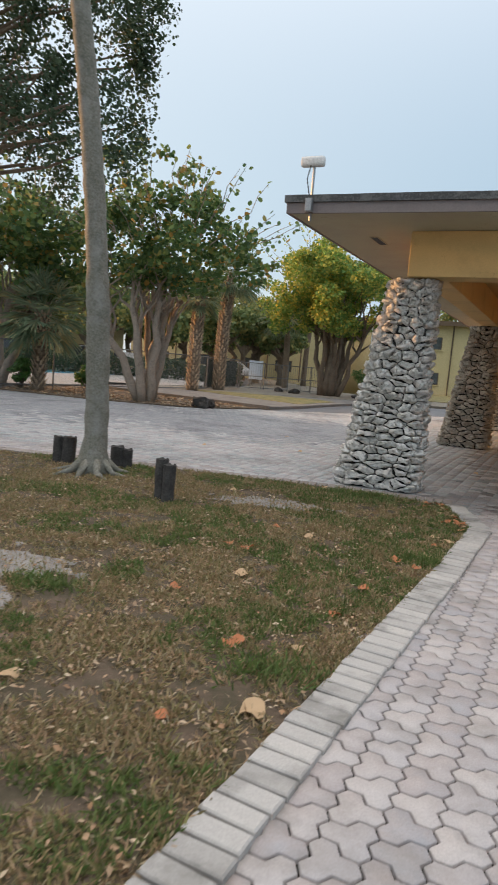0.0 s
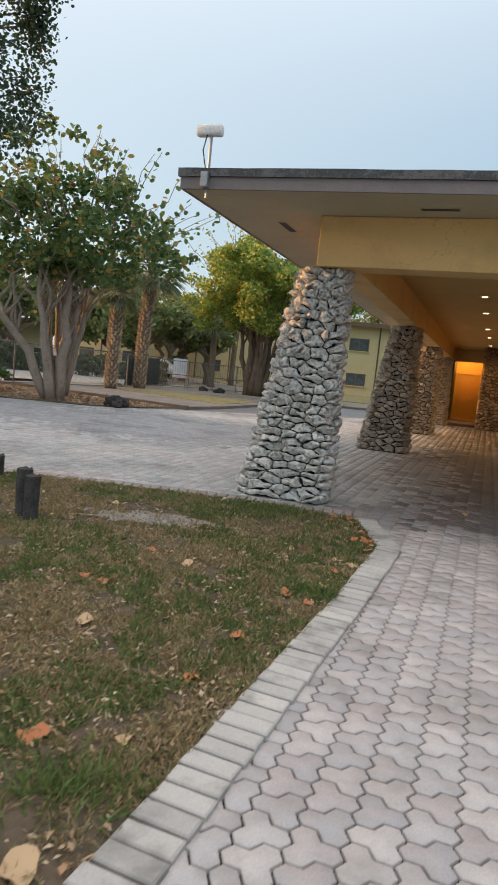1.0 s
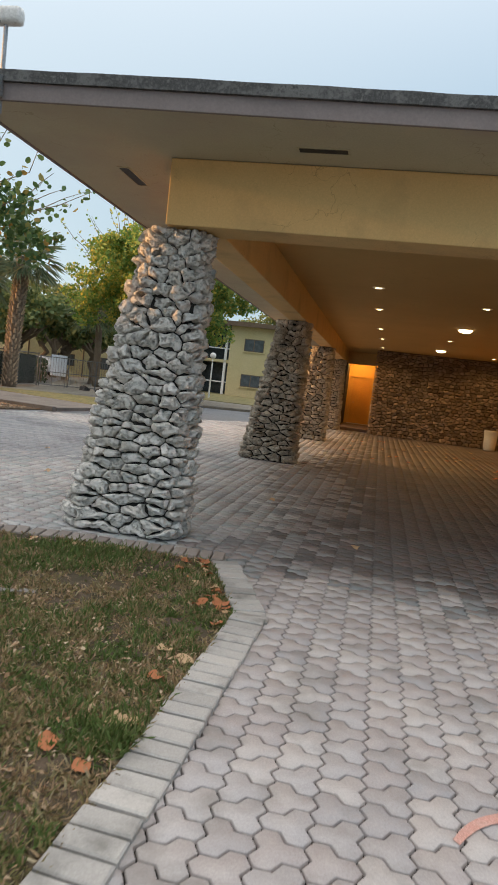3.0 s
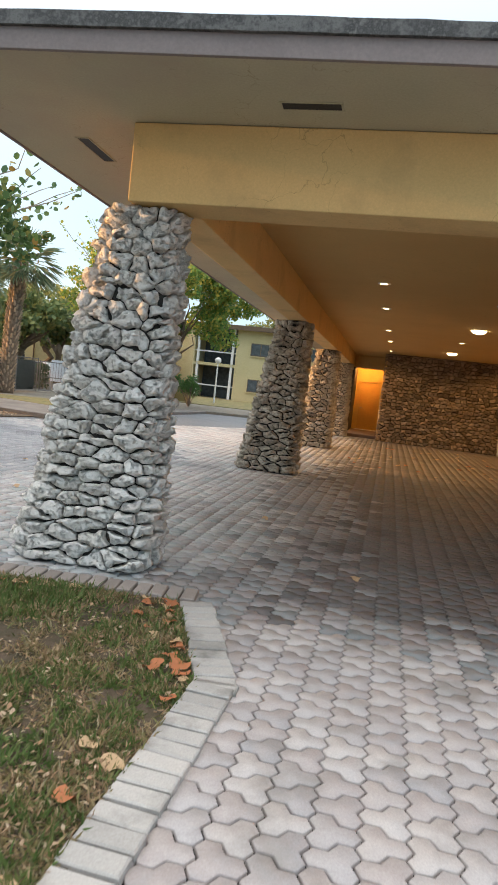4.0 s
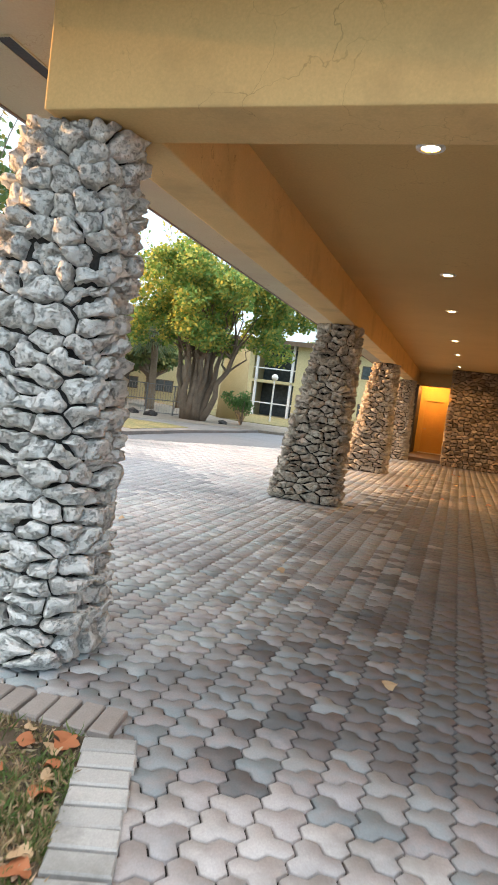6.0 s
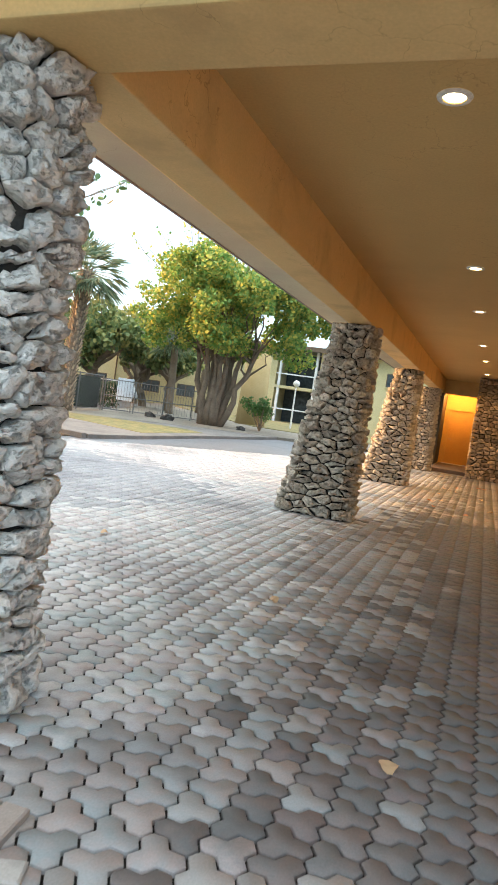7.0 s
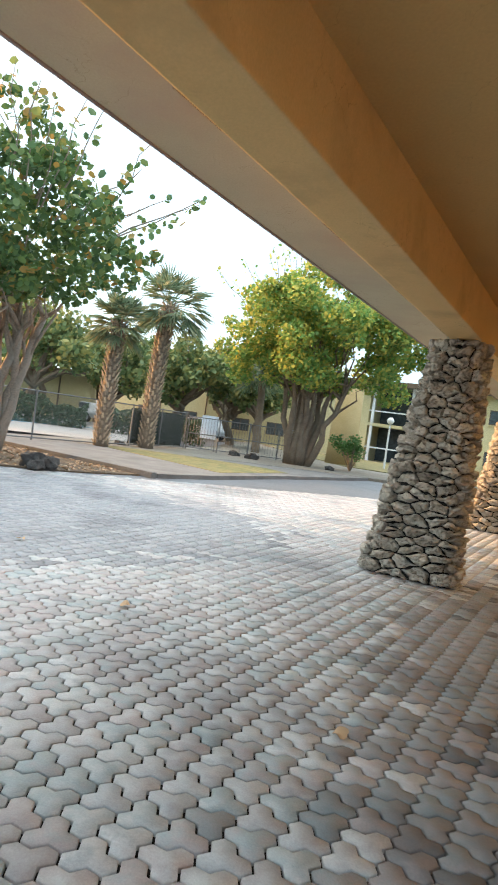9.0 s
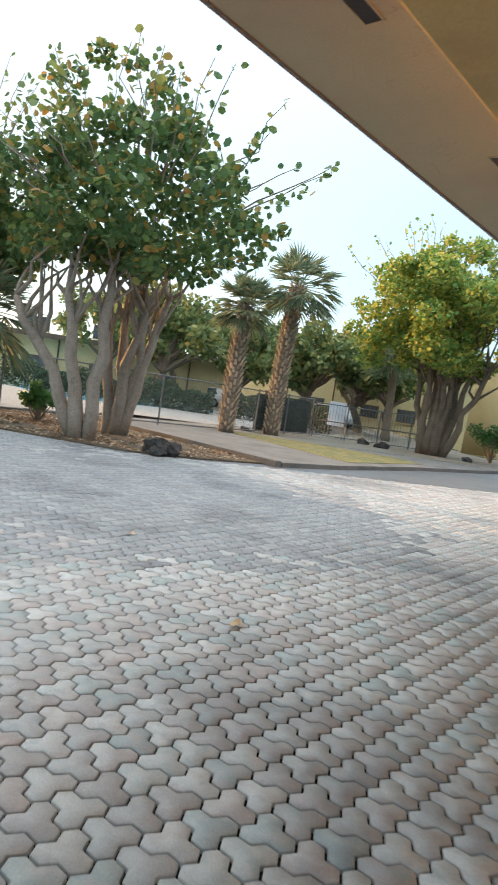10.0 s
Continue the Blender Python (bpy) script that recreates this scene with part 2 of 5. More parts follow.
M_FASCIA = material("mauve_grey_fascia", [(0.2, 0.168, 0.162), (0.26, 0.22, 0.21)], 0.8, 2.5, 50, 0.15, grainy=0.25, bump_dist=0.004)
M_EDGE = material("mildewed_roof_edge", [(0.025, 0.03, 0.03), (0.16, 0.16, 0.155), (0.06, 0.06, 0.06), (0.2, 0.2, 0.19)], 0.8, 5, 40, 0.3, grainy=0.3)
M_DARK = material("dark_vent", [(0.02, 0.02, 0.022), (0.04, 0.04, 0.04)], 0.6, 5, 60, 0.1)
M_DOOR = material("orange_door_paint", [(0.55, 0.3, 0.08), (0.62, 0.36, 0.1)], 0.6, 2, 40, 0.1)
M_YELLOW = material("orange_yellow_wall", [(0.6, 0.36, 0.1), (0.66, 0.42, 0.13)], 0.8, 2, 50, 0.2)
M_DARKWOOD = material("dark_frame", [(0.05, 0.035, 0.025), (0.09, 0.06, 0.04)], 0.6, 4, 50, 0.2)
M_WHITE = material("white_paint", [(0.72, 0.72, 0.7), (0.8, 0.8, 0.78)], 0.6, 4, 50, 0.1)
M_GREYMETAL = material("galvanised_metal", [(0.3, 0.31, 0.32), (0.42, 0.43, 0.44)], 0.45, 8, 80, 0.1, metal=0.7)
M_WIRE = material("fence_wire", [(0.16, 0.165, 0.165), (0.22, 0.22, 0.22)], 0.6, 8, 60, 0.0, metal=0.3)
M_GRASSBASE = material("lawn_soil", [(0.06, 0.044, 0.03), (0.14, 0.1, 0.07), (0.07, 0.06, 0.035), (0.19, 0.135, 0.095)], 0.95, 4.0, 70, 0.9, stain=(0.075, 0.06, 0.042), stain_scale=2.6)
M_PAINT = material("faded_orange_paint", [(0.62, 0.3, 0.24), (0.55, 0.36, 0.31)], 0.8, 20, 120, 0.1)
M_LITTER = leafy("dry_litter_bits", [(0.46, 0.34, 0.22), (0.3, 0.2, 0.12), (0.56, 0.45, 0.32), (0.38, 0.22, 0.12), (0.22, 0.15, 0.1)], 0.8, 0.15)
M_SAND = material("grey_bare_sand", [(0.17, 0.155, 0.14), (0.27, 0.25, 0.23), (0.33, 0.31, 0.29)], 0.95, 7, 90, 0.5)
M_GRASS = leafy("dry_grass_blades", [(0.441, 0.291, 0.174), (0.2, 0.192, 0.0706), (0.464, 0.311, 0.192), (0.261, 0.184, 0.102), (0.222, 0.217, 0.0784), (0.402, 0.258, 0.157), (0.16, 0.151, 0.0628), (0.503, 0.416, 0.273)], 0.7, 0.2)
M_GREENTUFT = leafy("green_grass_tuft", [(0.078, 0.138, 0.036), (0.117, 0.175, 0.048), (0.156, 0.2, 0.06), (0.13, 0.138, 0.054)], 0.6, 0.3)
M_YLAWN = material("sunlit_dry_lawn", [(0.192, 0.16, 0.066), (0.12, 0.128, 0.055), (0.24, 0.192, 0.088), (0.16, 0.12, 0.077)], 0.95, 2.5, 40, 0.6)
M_YSTRIP = material("short_yellow_grass", [(0.21, 0.185, 0.075), (0.13, 0.14, 0.06), (0.26, 0.21, 0.09), (0.16, 0.125, 0.08)], 0.95, 3.5, 40, 0.8)
M_LEAFRED = leafy("fallen_leaf_red", [(0.42, 0.11, 0.05), (0.5, 0.2, 0.09), (0.36, 0.09, 0.05)], 0.7, 0.2)
M_LEAFTAN = leafy("fallen_leaf_tan", [(0.5, 0.3, 0.16), (0.56, 0.4, 0.24), (0.45, 0.24, 0.12)], 0.7, 0.2)
M_BARK = material("grey_palm_bark", [(0.14, 0.14, 0.115), (0.2, 0.195, 0.16), (0.26, 0.25, 0.22)], 0.9, 5, 40, 0.8, stain=(0.3, 0.3, 0.28), stain_scale=3)
M_FIGBARK = material("brown_fig_bark", [(0.15, 0.109, 0.077), (0.255, 0.196, 0.14)], 0.9, 4, 30, 0.8)
M_SGBARK = material("pale_smooth_bark", [(0.233, 0.181, 0.136), (0.36, 0.292, 0.234), (0.18, 0.141, 0.107)], 0.85, 3.5, 30, 0.6)
M_PALMBARK = material("booted_palm_bark", [(0.15, 0.115, 0.085), (0.52, 0.38, 0.25), (0.24, 0.18, 0.13), (0.44, 0.32, 0.22)], 0.9, 6, 30, 0.8, island=True)
M_STUMP = material("weathered_post_wood", [(0.035, 0.032, 0.03), (0.09, 0.085, 0.08)], 0.95, 9, 50, 0.8)
M_SEAGRAPE = leafy("sea_grape_leaf", [(0.062, 0.120, 0.048), (0.113, 0.193, 0.060), (0.088, 0.157, 0.060), (0.187, 0.265, 0.072), (0.075, 0.144, 0.060), (0.138, 0.229, 0.084), (0.249, 0.289, 0.084), (0.424, 0.241, 0.060)], 0.45, 0.35)
M_FIG = leafy("fig_leaf", [(0.112, 0.224, 0.059), (0.185, 0.323, 0.079), (0.264, 0.383, 0.092), (0.152, 0.277, 0.073), (0.528, 0.488, 0.106), (0.211, 0.343, 0.086), (0.686, 0.541, 0.106), (0.158, 0.290, 0.079)], 0.5, 0.4)
M_PINE = leafy("dark_drooping_leaf", [(0.0475, 0.081, 0.045), (0.076, 0.117, 0.063), (0.057, 0.099, 0.054)], 0.6, 0.25)
M_PALMLEAF = leafy("palm_frond", [(0.13, 0.19, 0.11), (0.2, 0.27, 0.16), (0.26, 0.31, 0.2), (0.36, 0.3, 0.14)], 0.5, 0.3)
M_SHRUB = leafy("shrub_leaf", [(0.08, 0.176, 0.048), (0.128, 0.24, 0.064)], 0.5, 0.3)
M_FARTREE = leafy("far_tree_leaf", [(0.109, 0.157, 0.068), (0.174, 0.231, 0.087), (0.325, 0.293, 0.096)], 0.6, 0.35)
M_BLDG = material("pale_yellow_stucco", [(0.55, 0.47, 0.25), (0.6, 0.52, 0.3)], 0.9, 0.7, 20, 0.1)
M_TRIM = material("brown_trim", [(0.1, 0.075, 0.05), (0.15, 0.11, 0.075)], 0.7, 3, 30, 0.1)
M_ROOF = material("grey_shingle_roof", [(0.2, 0.19, 0.18), (0.28, 0.27, 0.26)], 0.9, 1, 15, 0.3)
M_WALK = material("sidewalk_concrete", [(0.14, 0.135, 0.13), (0.23, 0.215, 0.2)], 0.85, 1.5, 30, 0.3, stain=(0.1, 0.095, 0.09), stain_scale=0.9)
M_WALKWAY = material("red_brown_walk", [(0.124, 0.0806, 0.0651), (0.18, 0.124, 0.0992)], 0.7, 2.5, 30, 0.4, stain=(0.12, 0.09, 0.08), stain_scale=1.5)
M_DECK = material("pale_pool_deck", [(0.27, 0.255, 0.235), (0.36, 0.335, 0.31)], 0.85, 1.2, 25, 0.2)
M_MULCH = material("leaf_mulch", [(0.07, 0.05, 0.035), (0.15, 0.11, 0.075), (0.22, 0.18, 0.13)], 0.95, 6, 45, 0.9, bump_dist=0.03)
M_POOL = material("blue_pool_water", [(0.1, 0.35, 0.5), (0.14, 0.42, 0.56)], 0.1, 0.6, 8, 0.1)
M_GLASS = material("dark_window_glass", [(0.05, 0.065, 0.075), (0.09, 0.11, 0.125)], 0.15, 1, 4, 0.0, spec=0.6)
M_LAMP = glow("warm_lamp_lens", (1.0, 0.78, 0.42), 9.0)
M_CAR = material("white_car_paint", [(0.65, 0.66, 0.67), (0.7, 0.7, 0.71)], 0.3, 1, 5, 0.0, spec=0.5)
M_TYRE = material("black_rubber", [(0.015, 0.015, 0.015), (0.03, 0.03, 0.03)], 0.8, 8, 60, 0.2)
M_SIGN = material("pale_blue_board", [(0.5, 0.56, 0.62), (0.56, 0.62, 0.68)], 0.5, 2, 30, 0.0)
M_SCREEN = material("green_screen_cloth", [(0.02, 0.035, 0.025), (0.035, 0.05, 0.035)], 0.9, 3, 40, 0.2)
M_TANPLASTER = material("tan_plaster", [(0.36, 0.27, 0.12), (0.42, 0.32, 0.16)], 0.9, 2, 40, 0.2)


# ---- mesh helpers ----
def mesh_of(name, bm, mat, smooth=False):
    me = bpy.data.meshes.new(name)
    bm.to_mesh(me)
    bm.free()
    me.materials.append(mat)
    if smooth:
        me.shade_smooth()
    return me


def part(name, bm, mat, parent, label="", smooth=False):
    """Links a bmesh as one mesh object under a thing or a part."""
    ob = new(name, mesh_of(name, bm, mat, smooth))
    ob.parent = parent
    if label:
        ob["label"] = label
    return ob


def thing(name, m, label, category, group="", kind=""):
    ob = new(name)
    ob.empty_display_size = 0.2
    ob.matrix_basis = m
    return tagged(ob, label, category, group, kind)


def structure(name, bm, mat, label="", smooth=False):
    ob = new(name, mesh_of(name, bm, mat, smooth))
    return tagged(ob, label, name.split("_")[0], kind="structure")


def box(bm, x0, x1, y0, y1, z0, z1, m=None, bevel=0.0):
    sub = bmesh.new() if bevel else bm
    made = bmesh.ops.create_cube(sub, size=1.0)["verts"]
    bmesh.ops.scale(sub, vec=(x1 - x0, y1 - y0, z1 - z0), verts=made)
    bmesh.ops.translate(sub, vec=((x0 + x1) / 2, (y0 + y1) / 2, (z0 + z1) / 2), verts=made)
    if m is not None:
        bmesh.ops.transform(sub, matrix=m, verts=made)
    if bevel:
        bmesh.ops.bevel(sub, geom=sub.edges[:], offset=bevel, segments=2, affect="EDGES", profile=0.6)
        tmp = bpy.data.meshes.new("tmp")
        sub.to_mesh(tmp)
        sub.free()
        bm.from_mesh(tmp)
        bpy.data.meshes.remove(tmp)
    return bm


def tube(bm, pts, radii, sides=10, wobble=0.0, cap=True):
    """A tapered tube along points."""
    rings = []
    pts = [Vector(p) for p in pts]
    for i, p in enumerate(pts):
        d = (pts[min(i + 1, len(pts) - 1)] - pts[max(i - 1, 0)]).normalized()
        a = d.cross(Vector((0.13, 0.97, 0.21))).normalized()
        b = d.cross(a)
        ring = []
        for k in range(sides):
            w = 2 * math.pi * k / sides
            r = radii[i] * (1 + wobble * noise.noise(p * 3 + Vector((math.cos(w), math.sin(w), 0)) * 1.7))
            ring.append(bm.verts.new(p + a * math.cos(w) * r + b * math.sin(w) * r))
        rings.append(ring)
    for i in range(len(rings) - 1):
        for k in range(sides):
            bm.faces.new((rings[i][k], rings[i][(k + 1) % sides], rings[i + 1][(k + 1) % sides], rings[i + 1][k]))
    if cap:
        bm.faces.new(rings[0][::-1])
        bm.faces.new(rings[-1])
    return bm


def slab(bm, pts, z0, z1):
    """A prism over a polygon of (x, y) points, counter-clockwise."""
    lo = [bm.verts.new((p[0], p[1], z0)) for p in pts]
    hi = [bm.verts.new((p[0], p[1], z1)) for p in pts]
    bm.faces.new(hi)
    bm.faces.new(lo[::-1])
    for i in range(len(pts)):
        j = (i + 1) % len(pts)
        bm.faces.new((lo[i], lo[j], hi[j], hi[i]))
    bmesh.ops.recalc_face_normals(bm, faces=bm.faces[:])
    return bm


def raw_mesh(name, verts, loops, starts, totals, mat, smooth=False):
    """A mesh straight from arrays."""
    me = bpy.data.meshes.new(name)
    me.vertices.add(len(verts))
    me.vertices.foreach_set("co", np.asarray(verts, dtype=np.float32).ravel())
    me.loops.add(len(loops))
    me.loops.foreach_set("vertex_index", np.asarray(loops, dtype=np.int32))
    me.polygons.add(len(starts))
    me.polygons.foreach_set("loop_start", np.asarray(starts, dtype=np.int32))
    me.update(calc_edges=True)
    me.materials.append(mat)
    if smooth:
        me.shade_smooth()
    return me


def scatter(name, shape, faces, mats, mat):
    """Copies of a small shape (k x 3) with its faces, at n 4x4 matrices, joined."""
    shape, mats = np.asarray(shape, float), np.asarray(mats, float)
    n, k = len(mats), len(shape)
    h = np.concatenate([shape, np.ones((k, 1))], 1)
    verts = np.einsum("nij,kj->nki", mats[:, :3, :], h).reshape(-1, 3)
    flat = np.concatenate([np.asarray(f) for f in faces])
    sizes = np.array([len(f) for f in faces])
    loops = (flat[None, :] + (np.arange(n) * k)[:, None]).ravel()
    totals = np.tile(sizes, n)
    starts = np.concatenate([[0], np.cumsum(totals)[:-1]])
    return raw_mesh(name, verts, loops, starts, totals, mat)


def inside(p, poly):
    x, y, hit = p[0], p[1], False
    for i in range(len(poly)):
        (x1, y1), (x2, y2) = poly[i][:2], poly[i - 1][:2]
        if (y1 > y) != (y2 > y) and x < (x2 - x1) * (y - y1) / (y2 - y1) + x1:
            hit = not hit
    return hit


def frames(rng, points, size, spread_up=0.0, lo=0.7, hi=1.25, normal=None):
    """Random poses for leaves at points; size in metres."""
    n = len(points)
    a = rng.normal(size=(n, 3))
    if normal is not None:
        a = a * 0.8 + np.asarray(normal)
    a[:, 2] += spread_up
    a /= np.linalg.norm(a, axis=1)[:, None]
    b = np.cross(a, rng.normal(size=(n, 3)))
    b /= np.linalg.norm(b, axis=1)[:, None]
    c = np.cross(a, b)
    s = (size * rng.uniform(lo, hi, n))[:, None]
    m = np.zeros((n, 4, 4))
    m[:, :3, 0], m[:, :3, 1], m[:, :3, 2], m[:, :3, 3], m[:, 3, 3] = b * s, c * s, a * s, points, 1
    return m


# ---- ground ----
bm = bmesh.new()
bmesh.ops.create_grid(bm, x_segments=2, y_segments=2, size=900)
bmesh.ops.translate(bm, vec=(0, 0, -0.06), verts=bm.verts[:])
structure("ground", bm, M_GROUND, "sandy level ground reaching to the horizon")

BEND = Vector((2.24, 6.37, 0))      # the long side of the border bends a little here
KERB = [Vector((-2.06, -4.8, 0)), Vector((2.95, 8.3, 0)), Vector((2.87, 9.52, 0)), Vector((1.3, 9.86, 0)), Vector((-3.4, 10.1, 0)), Vector((-9.5, 10.35, 0))]
LAWN = [(p.x, p.y) for p in KERB[:1] + [BEND] + KERB[1:]] + [(-9.5, -4.8)]

# the pavement's bed under all pavers
bm = bmesh.new()
slab(bm, [(-16, -6), (14, -6), (26, 20), (26, 40), (-16, 32)], -0.05, -0.022)
paving = structure("pavement", bm, M_JOINT, "interlocking pavers of grey and reddish concrete on sand")

# far court surface, where single pavers can no longer be told apart
bm = bmesh.new()
slab(bm, [(-25, 20.9), (-3.2, 20.9), (3.6, 26.6), (26, 30), (26, 75), (-25, 75)], -0.02, -0.004)
structure("pavement_far", bm, M_COURT_FAR, "grey worn paved court in the distance")


def trihex(a, gap):
    """Outline of a three-lobed paver of hexagons with pitch a, both ways up; returned round their own middles, with the middles."""
    R = a / math.sqrt(3)
    A, B = np.array((a, 0.0)), np.array((a / 2, a * math.sqrt(3) / 2))
    out = []
    for cells in ((0 * A, A, B), (2 * A, A + B, 2 * A + B)):
        edges = {}
        for c in cells:
            vs = [(c[0] + R * math.cos(radians(30 + 60 * k)), c[1] + R * math.sin(radians(30 + 60 * k))) for k in range(6)]
            for i in range(6):
                p, q = tuple(np.round(vs[i], 6)), tuple(np.round(vs[(i + 1) % 6], 6))
                if (q, p) in edges:
                    del edges[(q, p)]
                else:
                    edges[(p, q)] = 1
        nxt = dict(edges.keys())
        p0 = next(iter(nxt))
        ring = [p0]
        while nxt[ring[-1]] != p0:
            ring.append(nxt[ring[-1]])
        ring = np.array(ring)
        mid = np.mean(cells, axis=0)
        rings = []
        for g in (gap, gap + 0.003):
            r = []
            for i in range(len(ring)):
                d1, d2 = ring[i] - ring[i - 1], ring[(i + 1) % len(ring)] - ring[i]
                n1, n2 = np.array((-d1[1], d1[0])) / np.linalg.norm(d1), np.array((-d2[1], d2[0])) / np.linalg.norm(d2)
                k = (n1 + n2) / (1 + n1 @ n2)
                r.append(ring[i] + k * g - mid)
            rings.append(np.array(r))
        out.append((mid * SQUASH, [r * SQUASH for r in rings]))
    return out, A * SQUASH, B * SQUASH


PITCH = 0.1025
SQUASH = np.array((0.945, 1.0))      # the lobes are a little shorter along the strips
TRI, HEX_A, HEX_B = trihex(PITCH, 0.0052)
HEX_TURN = radians(71.5)


def paver_shape(k):
    outer, inner = TRI[k][1]
    n = len(outer)
    verts = [(*p, 0.0) for p in inner] + [(*p, -0.004) for p in outer] + [(*p, -0.03) for p in outer]
    faces = [list(range(n))]
    for ring in (0, 1):
        for i in range(n):
            j = (i + 1) % n
            faces.append([ring * n + i, (ring + 1) * n + i, (ring + 1) * n + j, ring * n + j])
    return verts, faces


PAVER = [paver_shape(0), paver_shape(1)]
ca, sa_ = math.cos(HEX_TURN), math.sin(HEX_TURN)
TURN2 = np.array(((ca, -sa_), (sa_, ca)))
prng = np.random.default_rng(3)
near_box = [W(0.95, -5.2), W(2.25, -5.2), W(2.25, -1.3), W(0.95, -1.3)]
NEAR = [(p.x, p.y) for p in near_box]
places = {"path": ([], []), "court": ([], []), "mid": ([], []), "worn": ([], []), "shade": ([], []), "near": ([], [])}
for row in range(-260, 310):
    base = 2 * row * HEX_B - (row // 1) * HEX_A
    for col in range(-150, 150):
        for k in (0, 1):
            q = TURN2 @ (base + 3 * col * HEX_A + TRI[k][0]) + np.array((2.96, 9.014))
            if not (-11 < q[0] < 18 and -1.5 < q[1] < 31):
                continue
            d = Vector((q[0], q[1], 0)) - O
            v, u = d.dot(V), d.dot(U)
            if v > 9 or inside(q, LAWN) or (q[1] < 8.9 and v < 0):
                continue
            if u > 20.75 and v > 0.4:
                continue
            if q[1] > 21.1 + 0.85 * max(0, q[0] + 3.2):
                continue
            x, y = prng.uniform(-0.004, 0.004, 2)
            m = np.array(((ca, -sa_, 0, q[0]), (sa_, ca, 0, q[1]), (-x * sa_, y, 1, prng.uniform(-0.0012, 0.0008)), (0, 0, 0, 1)))
            blend = u + 0.35 * noise.noise(Vector((v * 1.3, u * 0.8, 5))) + prng.normal() * 0.22
            if blend < -0.6:
                zone = "near" if inside(q, NEAR) else "path"
            # shade at and under the canopy put into paver colour, in two steps
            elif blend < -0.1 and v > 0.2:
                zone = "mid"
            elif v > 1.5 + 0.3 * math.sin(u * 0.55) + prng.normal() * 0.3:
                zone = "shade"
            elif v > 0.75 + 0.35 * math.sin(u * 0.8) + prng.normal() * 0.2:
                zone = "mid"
            elif ((q[0] + 0.6) / 3.4) ** 2 + ((q[1] - 17.9) / 3.3) ** 2 + 0.35 * noise.noise(Vector((q[0] * 0.9, q[1] * 0.9, 2))) + prng.normal() * 0.2 < 1.0:
                zone = "worn"
            elif q[0] < -3.4 + prng.normal() * 0.6 and q[1] > 14.5 + prng.normal() * 0.8:
                zone = "worn"
            else:
                zone = "court"
            places[zone][k].append(m)
for zone, mat, word in (("path", M_PATH, "pale"), ("court", M_COURT, "grey"), ("worn", M_WORN, "dark bluish worn"), ("mid", M_MIDPAVER, "half-shaded grey and pinkish"), ("shade", M_SHADE, "shade-darkened reddish")):
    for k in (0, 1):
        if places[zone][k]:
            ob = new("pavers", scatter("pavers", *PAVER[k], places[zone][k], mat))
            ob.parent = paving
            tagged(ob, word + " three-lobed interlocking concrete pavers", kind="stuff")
near_mesh = [scatter("paver", *PAVER[k], [np.eye(4)], M_PATH_PIECE) for k in (0, 1)]
near_list = [(k, m) for k in (0, 1) for m in places["near"][k]]

# faded stroke of orange marking paint on the path
bm = bmesh.new()
lane = [(Vector((3.55, 6.235, 0.0045)).lerp(Vector((3.86, 6.38, 0.0045)), f / 10) + Vector((-0.4, 0.9, 0)) * 0.035 * math.sin(f / 10 * 3.1), 0.016 + 0.012 * f / 10) for f in range(11)]
edge = [(bm.verts.new(p + Vector((-0.42, 0.9, 0)) * w), bm.verts.new(p - Vector((-0.42, 0.9, 0)) * w)) for p, w in lane]
for a, e in zip(edge, edge[1:]):
    bm.faces.new((a[0], a[1], e[1], e[0]))
bmesh.ops.recalc_face_normals(bm, faces=bm.faces[:])
bmesh.ops.solidify(bm, geom=bm.faces[:], thickness=-0.0015)
ob = new("paint_mark", mesh_of("paint_mark", bm, M_PAINT))
tagged(ob, "faded orange paint stroke on the pale pavers", "paint mark")

# ---- border bricks round the lawn ----
border = thing("kerb", Matrix(), "flush border of pale grey bricks round the lawn", "kerb", kind="structure")


def brick_mesh(mat, w, l):
    bm = bmesh.new()
    box(bm, -w / 2, w / 2, -l / 2, l / 2, -0.045, 0.0)
    top = [e for e in bm.edges if all(v.co.z > -0.01 for v in e.verts)]
    bmesh.ops.bevel(bm, geom=top, offset=0.007, segments=1, affect="EDGES")
    return mesh_of("brick", bm, mat)


BRICKS = [brick_mesh(M_BRICK, 0.1, 0.225), brick_mesh(M_BRICK_RED, 0.1, 0.225)]


def run_of_bricks(a, b, out, which, raise_):
    d = (b - a)
    n = max(1, round(d.length / 0.114))
    step = d.length / n
    d.normalize()
    ang = math.atan2(d.y, d.x)
    for i in range(n):
        p = a + d * (step * (i + 0.5)) + out * (0.1125 + random.uniform(-0.005, 0.005))
        ob = new("brick", BRICKS[which])
        ob.parent = border
        ob.matrix_basis = Matrix.Translation((p.x, p.y, raise_ + random.uniform(-0.004, 0.004))) @ Euler((random.uniform(-0.015, 0.015), random.uniform(-0.015, 0.015), ang + random.uniform(-0.02, 0.02))).to_matrix().to_4x4()


run_of_bricks(KERB[0].lerp(BEND, 0.3), BEND, Vector((0.933, -0.359, 0)), 0, 0.028)
run_of_bricks(BEND, KERB[1], Vector((0.939, -0.345, 0)), 0, 0.028)
run_of_bricks(KERB[1] + Vector((0, 0.05, 0)), KERB[2] + Vector((0.02, -0.02, 0)), Vector((0.995, 0.07, 0)), 0, 0.028)
run_of_bricks(KERB[2] + Vector((0.12, 0.0, 0)), KERB[3], Vector((0.212, 0.977, 0)), 1, 0.03)
